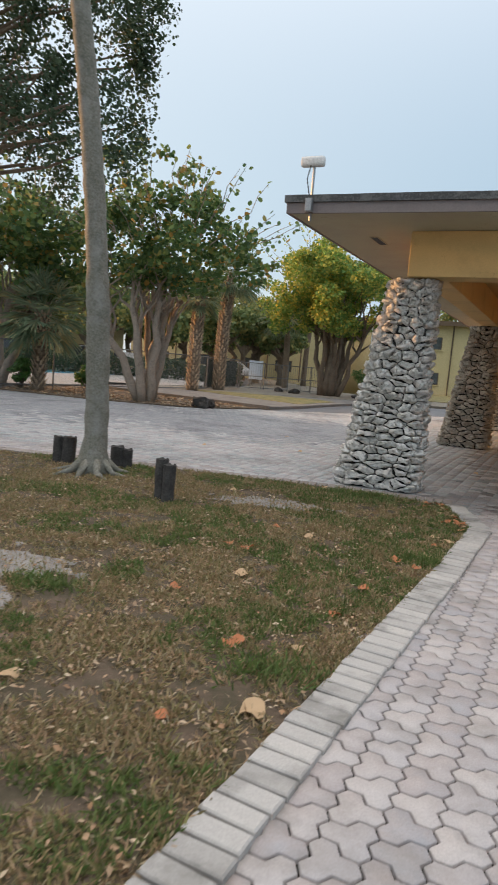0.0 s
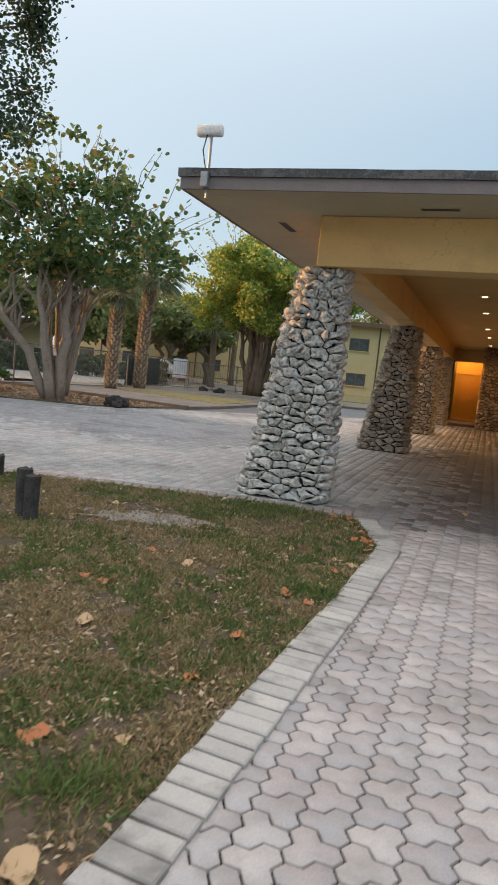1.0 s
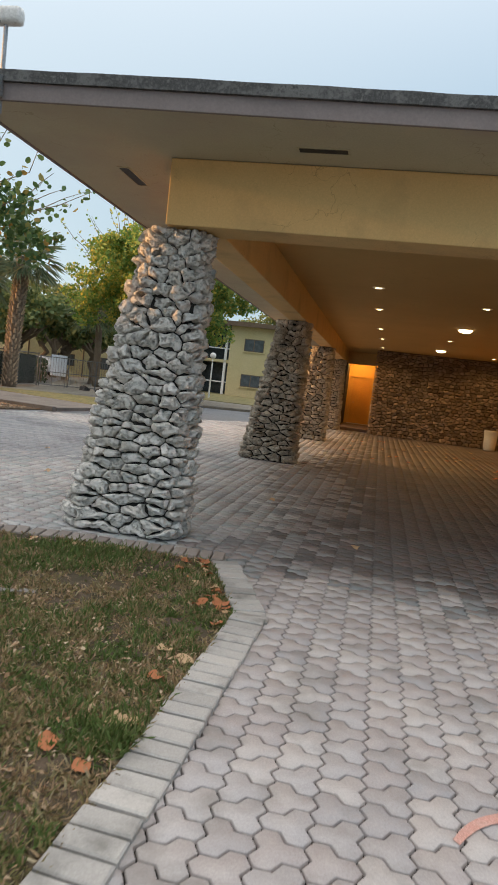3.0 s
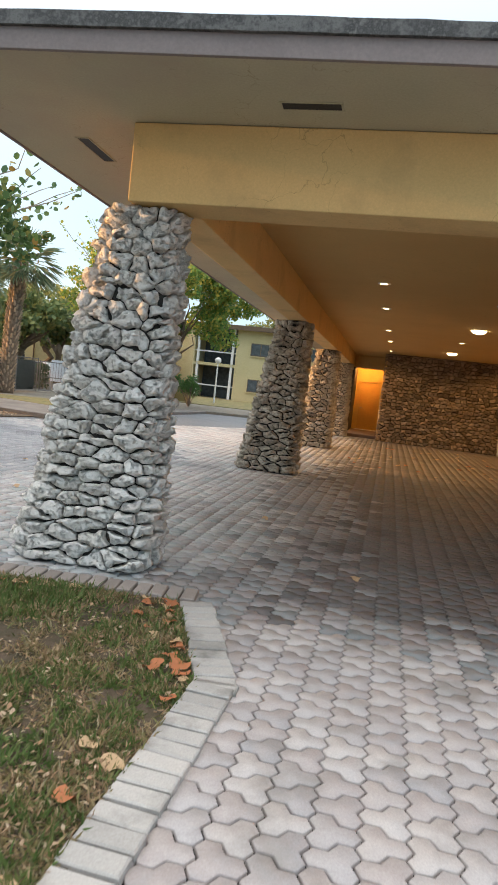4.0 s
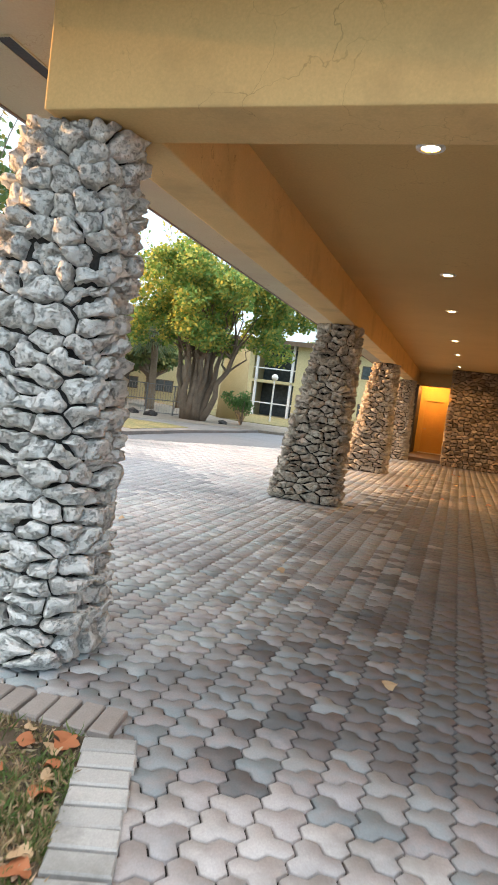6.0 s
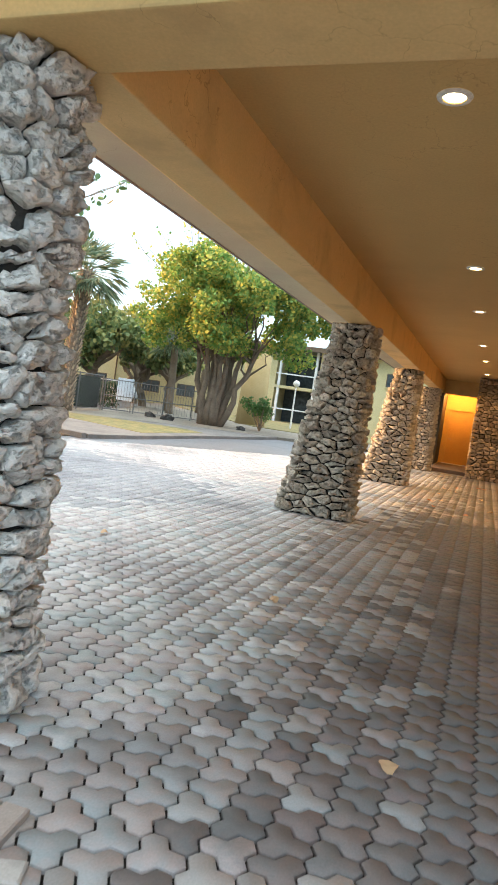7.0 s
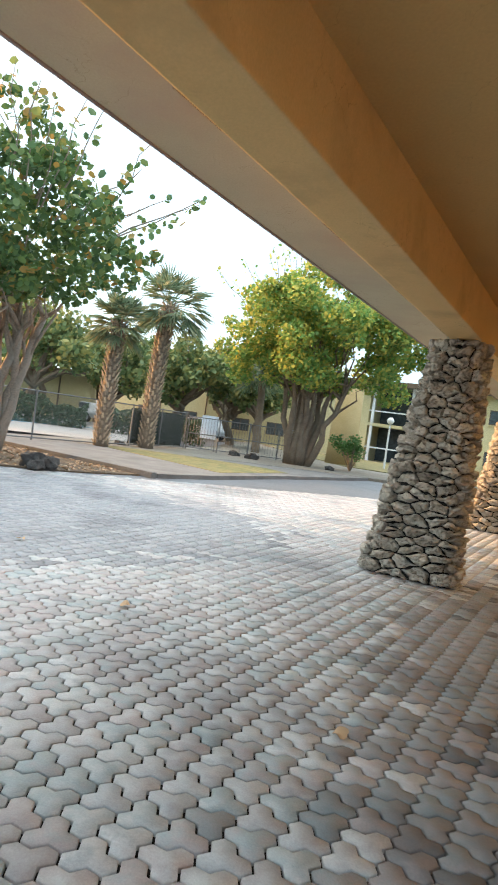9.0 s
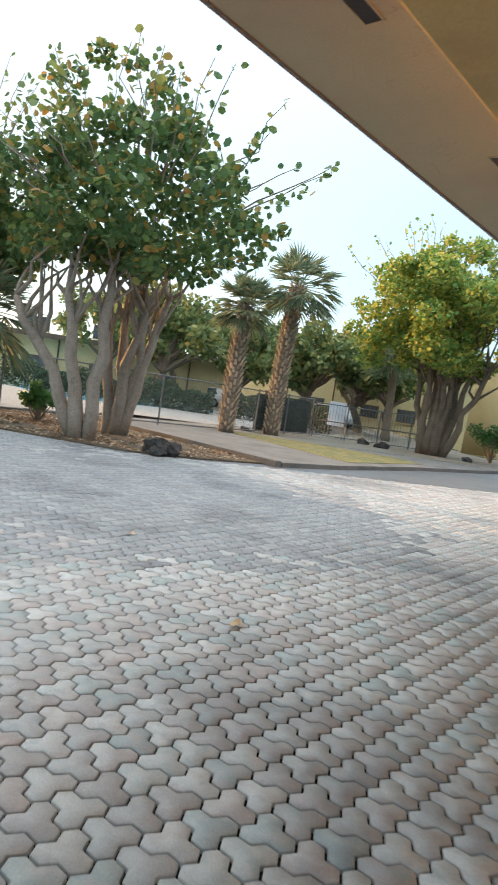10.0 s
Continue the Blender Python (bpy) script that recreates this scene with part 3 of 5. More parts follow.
run_of_bricks(KERB[3], KERB[4] - Vector((2.5, -0.1, 0)), Vector((0.05, 0.998, 0)), 1, 0.03)

for f, turn in ((0.0, -35), (0.5, -25)):
    ob = new("brick", BRICKS[0])
    ob.parent = border
    ob.matrix_basis = pose(KERB[1].x + 0.115 - 0.01 * f, KERB[1].y - 0.03 + 0.1 * f, 0.02, 0, 0, 90 + turn + 20)

# ---- lawn: uneven soil, dry blades, green tufts ----
bm = bmesh.new()
bmesh.ops.create_grid(bm, x_segments=150, y_segments=170, size=0.5)
cut = []
for v in bm.verts:
    v.co.x, v.co.y = -9.5 + 12.8 * (v.co.x + 0.5), -4.8 + 15.4 * (v.co.y + 0.5)
    h = 0.012 + 0.03 * noise.noise(Vector((v.co.x * 0.8, v.co.y * 0.8, 0))) + 0.008 * noise.noise(v.co * 6)
    v.co.z = max(-0.015, h)
for v in list(bm.verts):
    if not (inside(v.co, LAWN) or inside((v.co.x - 0.1, v.co.y - 0.03), LAWN) or inside((v.co.x, v.co.y - 0.1), LAWN)):
        cut.append(v)
    elif not inside((v.co.x + 0.05, v.co.y + 0.05), LAWN):
        v.co.z = min(v.co.z, 0.012)
bmesh.ops.delete(bm, geom=cut, context="VERTS")
lawn = structure("lawn", bm, M_GRASSBASE, "worn dry lawn of brown and green grass with fallen leaves", True)


def lawn_height(x, y):
    return max(-0.015, 0.012 + 0.03 * noise.noise(Vector((x * 0.8, y * 0.8, 0))) + 0.008 * noise.noise(Vector((x, y, 0)) * 6))


PATCHES = [(0.75, 8.5, 0.75, 0.22), (-0.95, 5.55, 0.75, 0.45), (-0.75, 4.6, 0.5, 0.5)]


def bare(x, y):
    return any(((x - a) / ra) ** 2 + ((y - b) / rb) ** 2 < 0.85 + 1.1 * noise.noise(Vector((x * 5, y * 5, 0))) + 0.5 * noise.noise(Vector((x * 14, y * 14, 3))) for a, b, ra, rb in PATCHES)


for i, (a, b, ra, rb) in enumerate(PATCHES):
    bm = bmesh.new()
    bmesh.ops.create_grid(bm, x_segments=90, y_segments=70, size=1.0)
    gone = []
    for v in bm.verts:
        x, y = a + v.co.x * ra * 1.3, b + v.co.y * rb * 1.3
        v.co = Vector((x, y, lawn_height(x, y) + 0.006))
        if not bare(x, y):
            gone.append(v)
    bmesh.ops.delete(bm, geom=gone, context="VERTS")
    ob = structure("bare_patch", bm, M_SAND, "bare grey sandy patch worn in the lawn", True)

grng = np.random.default_rng(11)


def blades(name, count, region, mat, length, lean, label, keep=lambda x, y: True):
    mats = []
    while len(mats) < count:
        x, y = region(grng)
        if not inside((x - 0.015, y - 0.01), LAWN) or not keep(x, y):
            continue
        az, tilt = grng.uniform(0, 6.283), grng.normal() * lean
        ln, wd = length * grng.uniform(0.5, 1.3), grng.uniform(0.7, 1.3)
        m = Matrix.Translation((x, y, lawn_height(x, y) - 0.003)) @ Euler((tilt, grng.normal() * lean, az)).to_matrix().to_4x4() @ Matrix.Diagonal((wd, ln, ln, 1))
        mats.append(np.array(m))
    ob = new(name, scatter(name, [(-0.004, 0, 0), (0.004, 0, 0), (0.0035, 0.15, 0.6), (-0.0035, 0.15, 0.6), (0, 0.45, 1.0)], [[0, 1, 2, 3], [3, 2, 4]], mats, mat))
    return tagged(ob, label, "grass", kind="stuff")


def lawn_region(r):
    return -3.8 + 6.9 * r.beta(1.6, 1.1), 0.5 + 9.9 * r.beta(1.15, 1.1)


blades("grass", 250000, lawn_region, M_GRASS, 0.045, 1.1, "dry brown and dull green lawn grass", lambda x, y: grng.random() < (0.2 if bare(x, y) else 0.5 + 1.1 * noise.noise(Vector((x * 2.3, y * 2.3, 4))) + 1.0 * noise.noise(Vector((x * 8, y * 8, 1)))))


def green_zone(x, y):
    return noise.noise(Vector((x * 1.1 + 5, y * 1.1, 2))) > (0.0 if x < 1.2 else -0.18) and not bare(x, y)


blades("green_grass", 75000, lawn_region, M_GREENTUFT, 0.05, 0.8, "greener patches of lawn grass", lambda x, y: green_zone(x, y) and noise.noise(Vector((x * 6 + 9, y * 6, 3))) > -0.12)
litter = []
while len(litter) < 9000:      # broken dry leaves and straw among the blades
    x, y = lawn_region(grng)
    if inside((x + 0.03, y + 0.03), LAWN) and noise.noise(Vector((x * 2.1, y * 2.1, 8))) > -0.15:
        ln = grng.uniform(0.012, 0.045)
        m = Matrix.Translation((x, y, lawn_height(x, y) + grng.uniform(0.008, 0.03))) @ Euler((grng.normal() * 0.35, grng.normal() * 0.35, grng.uniform(0, 6.283))).to_matrix().to_4x4() @ Matrix.Diagonal((ln, ln * grng.uniform(0.25, 0.9), ln, 1))
        litter.append(np.array(m))
ob = new("leaf_litter", scatter("leaf_litter", [(-0.5, 0, 0), (-0.1, 0.4, 0.12), (0.5, 0.05, 0), (0.0, -0.4, 0.1)], [[0, 1, 2], [0, 2, 3]], litter, M_LITTER))
tagged(ob, "brown bits of dry leaf and straw on the lawn", "litter", kind="stuff")
for cx, cy, r in ((1.25, 4.45, 0.22), (0.15, 3.15, 0.15), (-0.35, 5.25, 0.22), (2.35, 6.75, 0.2), (1.9, 9.35, 0.5)):
    blades("grass_tuft", 500 if r < 0.3 else 1500, lambda g, cx=cx, cy=cy, r=r: (cx + g.normal() * r * 0.6, cy + g.normal() * r * 0.4), M_GREENTUFT, 0.08, 0.6, "bright green weedy tuft in the lawn")

# ---- canopy: flat roof on beams and battered stone columns ----
V1, U1 = 10.0, 25.6
OVER, OVERF = 1.27, 1.07      # overhang at the side and at the front
SOFFIT, TOPZ, BEAMZ, CEILZ = 3.40, 3.60, 2.825, 3.34


def skewed(bm):
    """The front eave runs slightly askew of the beam."""
    inv = LOCAL.inverted()
    for v in bm.verts:
        q = inv @ v.co
        if q.y < -0.9:
            q.y += 0.05 * (q.x + OVER)
            v.co = LOCAL @ q
    return bm


bm = bmesh.new()
box(bm, -OVER, V1, -OVERF, U1 + 1.0, SOFFIT, TOPZ - 0.1, LOCAL)
skewed(bm)
roof = structure("roof", bm, M_SOFFIT, "flat beige canopy roof with a wide overhang")
bm = bmesh.new()
for x0, x1, y0, y1 in ((-OVER - 0.03, V1, -OVERF - 0.03, -OVERF), (-OVER - 0.03, -OVER, -OVERF, U1 + 1)):
    box(bm, x0, x1, y0, y1, SOFFIT - 0.012, TOPZ - 0.085, LOCAL, 0.004)
part("fascia", skewed(bm), M_FASCIA, roof, "mauve-grey painted fascia board")
bm = bmesh.new()
for x0, x1, y0, y1 in ((-OVER - 0.055, V1, -OVERF - 0.055, -OVERF + 0.1), (-OVER - 0.055, -OVER + 0.1, -OVERF + 0.1, U1 + 1)):
    box(bm, x0, x1, y0, y1, TOPZ - 0.085, TOPZ, LOCAL)
bmesh.ops.subdivide_edges(bm, edges=[e for e in bm.edges if e.calc_length() > 3], cuts=60)
for v in bm.verts:
    v.co += Vector((noise.noise(v.co * 3), noise.noise(v.co * 3 + Vector((5, 0, 0))), noise.noise(v.co * 4) * 0.7)) * 0.008
part("roof_edge", skewed(bm), M_EDGE, roof, "mildewed dark roof edge")
bm = bmesh.new()
box(bm, -OVER, V1, -OVERF, U1 + 1.0, TOPZ - 0.098, TOPZ - 0.03, LOCAL)
part("roof_deck", skewed(bm), M_ROOF, roof)

bm = bmesh.new()
box(bm, 0.42, V1 - 0.3, 0.42, U1, CEILZ, SOFFIT - 0.004, LOCAL)
structure("ceiling", bm, M_CEIL, "flat tan painted ceiling under the canopy")
bm = bmesh.new()
box(bm, 0.0, V1, 0.0, 0.42, BEAMZ, SOFFIT - 0.004, LOCAL, 0.012)
structure("beam_front", bm, M_STUCCO, "ochre stuccoed concrete beam with hairline cracks")
bm = bmesh.new()
box(bm, 0.095, 0.46, 0.42, U1, BEAMZ, SOFFIT - 0.004, LOCAL, 0.012)
structure("beam_side", bm, M_STUCCO, "ochre stuccoed beam along the stone columns")
bm = bmesh.new()
box(bm, 0.42, 1.75, U1 - 1.9, U1 - 1.5, BEAMZ, CEILZ - 0.004, LOCAL, 0.012)
structure("beam_back", bm, M_STUCCO, "ochre stuccoed cross beam over the far wall")


def vent(v, u, along_u, half=0.24):
    """A slot in the soffit, along or across the canopy."""
    th = thing("soffit_vent", LOCAL @ pose(v, u, SOFFIT, 0, 0, 0 if along_u else 90), "dark slotted vent set in the beige soffit", "vent", "soffit vents")
    bm = bmesh.new()
    box(bm, -0.05, 0.05, -half, half, -0.004, 0.003)
    part("screen", bm, M_DARK, th)
    bm = bmesh.new()
    for x in (-0.055, 0.055):
        box(bm, x - 0.006, x + 0.006, -half - 0.007, half + 0.007, -0.008, 0.002)
    for y in (-half, half):
        box(bm, -0.049, 0.049, y - 0.006, y + 0.006, -0.008, 0.002)
    part("frame", bm, M_SOFFIT, th)


for k in range(9):
    vent(-0.6, 0.62 + 2.32 * k, True, 0.27)
for k in range(4):
    vent(1.37 + 2.37 * k, -0.34, False, 0.2)

# rough stones
rrng = random.Random(5)


def rock_bm(seed, pts=26):
    """An angular broken stone in a unit box."""
    r = random.Random(seed)
    bm = bmesh.new()
    for _ in range(pts):
        d = Vector((r.uniform(-1, 1), r.uniform(-1, 1), r.uniform(-1, 1)))
        k = max(abs(d.x), abs(d.y), abs(d.z)) * 0.55 + d.length * 0.45
        d *= r.uniform(0.86, 1.0) / k
        bm.verts.new(d * 0.5)
    hull = bmesh.ops.convex_hull(bm, input=bm.verts[:])
    junk = [g for g in hull["geom_interior"] if isinstance(g, bmesh.types.BMVert)]
    bmesh.ops.delete(bm, geom=junk, context="VERTS")
    for f in bm.faces:
        f.smooth = True
    for e in bm.edges:
        if len(e.link_faces) == 2 and e.calc_face_angle(0) > radians(28):
            e.smooth = False
    return bm


def cells(seeds, period, lo, hi):
    """The cell of each seed (x, z) among its neighbours, as a polygon; x wraps round after period (None: not), z between lo and hi."""
    flat = 0.58      # cells are wider than high
    seeds = [Vector((s[0] * flat, s[1])) for s in seeds]
    period = period * flat if period else None
    allp = list(seeds)
    if period:
        allp += [s + Vector((d, 0)) for s in seeds for d in (-period, period)]
    out = []
    for s in seeds:
        poly = [s + Vector(d) for d in ((-0.3, -0.3), (0.3, -0.3), (0.3, 0.3), (-0.3, 0.3))]
        planes = [((s + q) / 2, (q - s).normalized()) for q in allp if 1e-6 < (q - s).length < 0.5]
        planes += [(Vector((0, lo)), Vector((0, -1))), (Vector((0, hi)), Vector((0, 1)))]
        for m, n in planes:
            cut = []
            for i in range(len(poly)):
                a, e = poly[i - 1], poly[i]
                da, de = (a - m).dot(n), (e - m).dot(n)
                if (da <= 0) != (de <= 0):
                    cut.append(a.lerp(e, da / (da - de)))
                if de <= 0:
                    cut.append(e)
            poly = cut
            if len(poly) < 3:
                break
        out.append([Vector((p.x / flat, p.y)) for p in poly])
    return out


def stone_from(poly, place, r, bulge):
    """A rough broken stone over a cell: ragged outline, uneven faceted face, set at its own depth. place(x, z) gives point and normal. Returns a bmesh, or None."""
    if len(poly) < 3:
        return None
    mid = sum(poly, Vector((0, 0))) / len(poly)
    ring = []
    for i in range(len(poly)):      # cut the corners and break up the edges
        a, e = poly[i], poly[(i + 1) % len(poly)]
        ln = (e - a).length
        if ln < 0.012:
            continue
        k = r.uniform(0.06, 0.16)
        side = Vector((e.y - a.y, a.x - e.x))
        ring.append(a.lerp(e, k))
        for step in range(1, max(1, int(ln / 0.04))):
            f = k + (1 - 2 * k) * (step + r.uniform(-0.2, 0.2)) / max(1, int(ln / 0.04))
            ring.append(a.lerp(e, f) + side * r.uniform(-0.11, 0.02))
        ring.append(a.lerp(e, 1 - k))
    if len(ring) < 5:
        return None
    bm = bmesh.new()
    size = max((p - mid).length for p in ring)
    gap = r.uniform(0.002, 0.009)
    tilt = Vector((r.gauss(0, 0.16), r.gauss(0.1, 0.22)))
    top = r.uniform(0.55, 1.15) * bulge
    shift = r.uniform(-0.03, 0.034)
    key = r.uniform(0, 50)
    rows = []
    for f, h in ((0.93, -0.1), (1.0, 0.1), (0.93, 0.62), (0.72, 0.9), (0.36, 1.0)):
        row = []
        for p in ring:
            d = p - mid
            q = mid + d * max(0.15, f - gap / max(0.02, d.length))
            pt, n = place(q.x, q.y)
            rough = 1 + 0.9 * noise.noise(Vector((q.x * 17, q.y * 17, key))) + 0.55 * noise.noise(Vector((q.x * 43, q.y * 43, key)))
            out = -0.12 if h < 0 else max(-0.05, min(0.09, shift + h * top * rough + d.dot(tilt) * f))
            row.append(bm.verts.new(pt + n * out))
        rows.append(row)
    for a, e in zip(rows, rows[1:]):
        for i in range(len(ring)):
            j = (i + 1) % len(ring)
            bm.faces.new((a[i], a[j], e[j], e[i]))
    bm.faces.new(rows[-1])
    for f in bm.faces:
        f.smooth = True
    for e in bm.edges:
        if len(e.link_faces) == 2 and e.calc_face_angle(0) > radians(27):
            e.smooth = False
    return bm


def append_bm(dst, src):
    tmp = bpy.data.meshes.new("tmp")
    src.to_mesh(tmp)
    src.free()
    dst.from_mesh(tmp)
    bpy.data.meshes.remove(tmp)


def ring_point(s, z, lo, hi, height):
    """A point on the column's outline: s in 0..1 round it, at height z; lo and hi are (v0, v1, u0, u1). Returns point and outward normal."""
    f = z / height
    f = f ** 0.85
    v0, v1, u0, u1 = [a + (b - a) * f for a, b in zip(lo, hi)]
    w, d = v1 - v0, u1 - u0
    r = 0.21
    side = [w - 2 * r, d - 2 * r, w - 2 * r, d - 2 * r]
    arc = math.pi * r / 2
    total = sum(side) + 4 * arc
    x = s * total
    corners = ((v1 - r, u0 + r), (v1 - r, u1 - r), (v0 + r, u1 - r), (v0 + r, u0 + r))
    starts = ((v0 + r, u0), (v1, u0 + r), (v1 - r, u1), (v0, u1 - r))
    dirs = ((1, 0), (0, 1), (-1, 0), (0, -1))
    for i in range(4):
        if x < side[i]:
            n = (dirs[i][1], -dirs[i][0])
            return Vector((starts[i][0] + dirs[i][0] * x, starts[i][1] + dirs[i][1] * x, z)), Vector((n[0], n[1], 0)), total
        x -= side[i]
        if x < arc:
            a0 = math.atan2(-dirs[i][0], dirs[i][1])
            a = a0 + x / r
            n = Vector((math.cos(a), math.sin(a), 0))
            return Vector((corners[i][0] + r * n.x, corners[i][1] + r * n.y, z)), n, total
        x -= arc
    return Vector((v0 + r, u0, z)), Vector((0, -1, 0)), total


def stone_column(u, parts, label, size=0.215, dv=0.0, mats=None):
    """A battered column of rough coral rock; the outer side leans in most."""
    lo = (-0.6 + dv, 0.58 + dv, u - 0.02, u + 0.64)
    hi = (-0.11 + dv, 0.51 + dv, u + 0.14, u + 0.64)
    H = BEAMZ
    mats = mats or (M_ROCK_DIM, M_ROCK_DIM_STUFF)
    th = thing("stone_column", LOCAL, label, "column", "columns under the canopy")
    bm = bmesh.new()
    rings = []
    for z in (0.0, 0.7, 1.4, 2.1, H - 0.002):
        rings.append([bm.verts.new(p - n * 0.065) for p, n, _ in (ring_point(i / 40, z, lo, hi, H) for i in range(40))])
    for a, b in zip(rings, rings[1:]):
        for i in range(40):
            bm.faces.new((a[i], a[(i + 1) % 40], b[(i + 1) % 40], b[i]))
    bm.faces.new(rings[-1])
    bm.faces.new(rings[0][::-1])
    part("core", bm, M_MORTAR, th, "dark mortar core")
    mean = ring_point(0, H / 2, lo, hi, H)[2]
    seeds = []
    z = 0.03
    while z < H - 0.04:
        h = rrng.uniform(0.85, 1.15) * size * 0.47
        n = max(6, int(round(ring_point(0, z, lo, hi, H)[2] / (size * rrng.uniform(0.9, 1.1)))))
        off = rrng.random()
        for i in range(n):
            if rrng.random() < 0.05:
                continue
            if rrng.random() < 0.16:      # a small filler stone between the large ones
                seeds.append((((i + off + 0.5) / n % 1) * mean, min(H - 0.03, z + h * rrng.uniform(0.1, 0.9))))
            seed = (((i + off + rrng.uniform(-0.42, 0.42)) / n % 1) * mean, min(H - 0.03, z + h / 2 + rrng.uniform(-0.42, 0.42) * h))
            if all(math.hypot(min(abs(seed[0] - s[0]), mean - abs(seed[0] - s[0])) * 0.58, seed[1] - s[1]) > 0.3 * size for s in seeds[-2 * n - 4:]):
                seeds.append(seed)
        z += h

    def place(x, zz):
        p, n, _ = ring_point((x / mean) % 1, min(max(zz, 0), H), lo, hi, H)
        return p - n * 0.03, (n + Vector((0, 0, 0.12))).normalized()

    count = 0
    rest = bmesh.new()
    for poly in cells(seeds, mean, 0.002, H - 0.004):
        bm = stone_from(poly, place, rrng, size * 0.3)
        if bm is None:
            continue
        mid = sum(poly, Vector((0, 0))) / len(poly)
        n = ring_point((mid.x / mean) % 1, mid.y, lo, hi, H)[1]
        if parts and count < 300 and (n.y < 0.5 or n.x < -0.6):
            ob = new("stone", mesh_of("stone", bm, mats[0]))
            ob.parent = th
            count += 1
        else:
            append_bm(rest, bm)
    ob = part("stones", rest, mats[1], th)
    ob["kind"] = "stuff"
    return th


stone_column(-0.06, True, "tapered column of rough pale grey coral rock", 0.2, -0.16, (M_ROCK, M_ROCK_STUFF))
# these three take the rock colour darkened for canopy shade
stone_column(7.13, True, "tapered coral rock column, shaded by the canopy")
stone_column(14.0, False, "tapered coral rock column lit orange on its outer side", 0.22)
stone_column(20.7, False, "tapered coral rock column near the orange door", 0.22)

# low step in front of the door
WALL_U = 20.7
bm = bmesh.new()
box(bm, 0.52, 1.74, 21.5, U1, -0.03, 0.12, LOCAL, 0.015)
structure("step_door", bm, M_WALKWAY, "low shade-darkened reddish paved step before the orange door")


def rock_wall(v0, v1, u, height):
    th = thing("wall_stone", LOCAL, "wall faced with rough brown coral rock under warm lamps", "wall", kind="structure")
    bm = bmesh.new()
    box(bm, v0 + 0.06, v1, u + 0.06, U1 - 0.01, -0.02, height)
    part("core", bm, M_MORTAR, th)
    seeds = []
    z = 0.02
    while z < height:
        h = 0.135
        x = v0
        while x < v1 - 0.1:
            w = rrng.uniform(0.8, 1.2) * 0.2
            seeds.append((x + w / 2 + rrng.uniform(-0.05, 0.05), z + h / 2 + rrng.uniform(-0.05, 0.05)))
            x += w
        z += h
    rest = bmesh.new()
    for poly in cells(seeds, None, 0.0, height - 0.004):
        poly = [Vector((min(max(p.x, v0 - 0.04), v1), p.y)) for p in poly]
        bm = stone_from(poly, lambda x, zz: (Vector((x, u + 0.03, zz)), Vector((0, -1, 0))), rrng, 0.075)
        if bm is not None:
            append_bm(rest, bm)
    ob = part("stones", rest, M_ROCK_WARM, th)
    ob["kind"] = "stuff"


rock_wall(1.75, 9.7, WALL_U, CEILZ - 0.01)

# orange end wall with its door
bm = bmesh.new()
box(bm, 0.2, 2.4, U1, U1 + 0.2, 0, CEILZ, LOCAL)
structure("wall_end", bm, M_YELLOW, "orange-yellow plastered wall at the end of the canopy")
bm = bmesh.new()
box(bm, V1 - 0.3, V1, -1.0, U1 + 0.2, 0, SOFFIT - 0.005, LOCAL)
structure("wall_side", bm, M_STUCCO, "plain ochre wall closing the canopy")
door = thing("door_1", LOCAL @ pose(1.16, U1, 0.12), "orange painted flush door standing closed in a dark frame", "door", kind="structure")
bm = bmesh.new()
box(bm, -0.43, 0.43, -0.05, -0.005, 0.01, 2.1, None, 0.004)
leaf = part("door_leaf", bm, M_DOOR, door)
bm = bmesh.new()
for x in (-0.47, 0.47):
    box(bm, x - 0.035, x + 0.035, -0.08, -0.003, 0, 2.17)
box(bm, -0.505, 0.505, -0.08, -0.003, 2.17, 2.24)
part("door_frame", bm, M_YELLOW, door)
bm = bmesh.new()
box(bm, -0.5, 0.5, -0.12, -0.004, -0.005, 0.03)
part("threshold", bm, M_WHITE, door, "pale door sill")
bm = bmesh.new()
tube(bm, [(-0.36, -0.05, 1.0), (-0.36, -0.11, 1.0), (-0.28, -0.11, 1.0)], [0.015, 0.015, 0.012], 8)
part("handle", bm, M_GREYMETAL, leaf, "grey metal lever handle")
bm = bmesh.new()
box(bm, 0.3, 0.5, 23.4, U1, 0.12, BEAMZ, LOCAL)
structure("trim_jamb", bm, M_DARKWOOD, "dark brown wall end beside the door")

# pale bin by the stone wall
th = thing("litter_bin", LOCAL @ pose(6.3, 20.2, 0.0), "pale cream litter bin against the stone wall", "bin")
bm = bmesh.new()
tube(bm, [(0, 0, 0), (0, 0, 0.03), (0, 0, 0.68)], [0.2, 0.21, 0.25], 20)
part("body", bm, M_WHITE, th, smooth=True)
bm = bmesh.new()
tube(bm, [(0, 0, 0.68), (0, 0, 0.74)], [0.27, 0.25], 20)
part("lid", bm, M_WHITE, th, "cream rim lid")

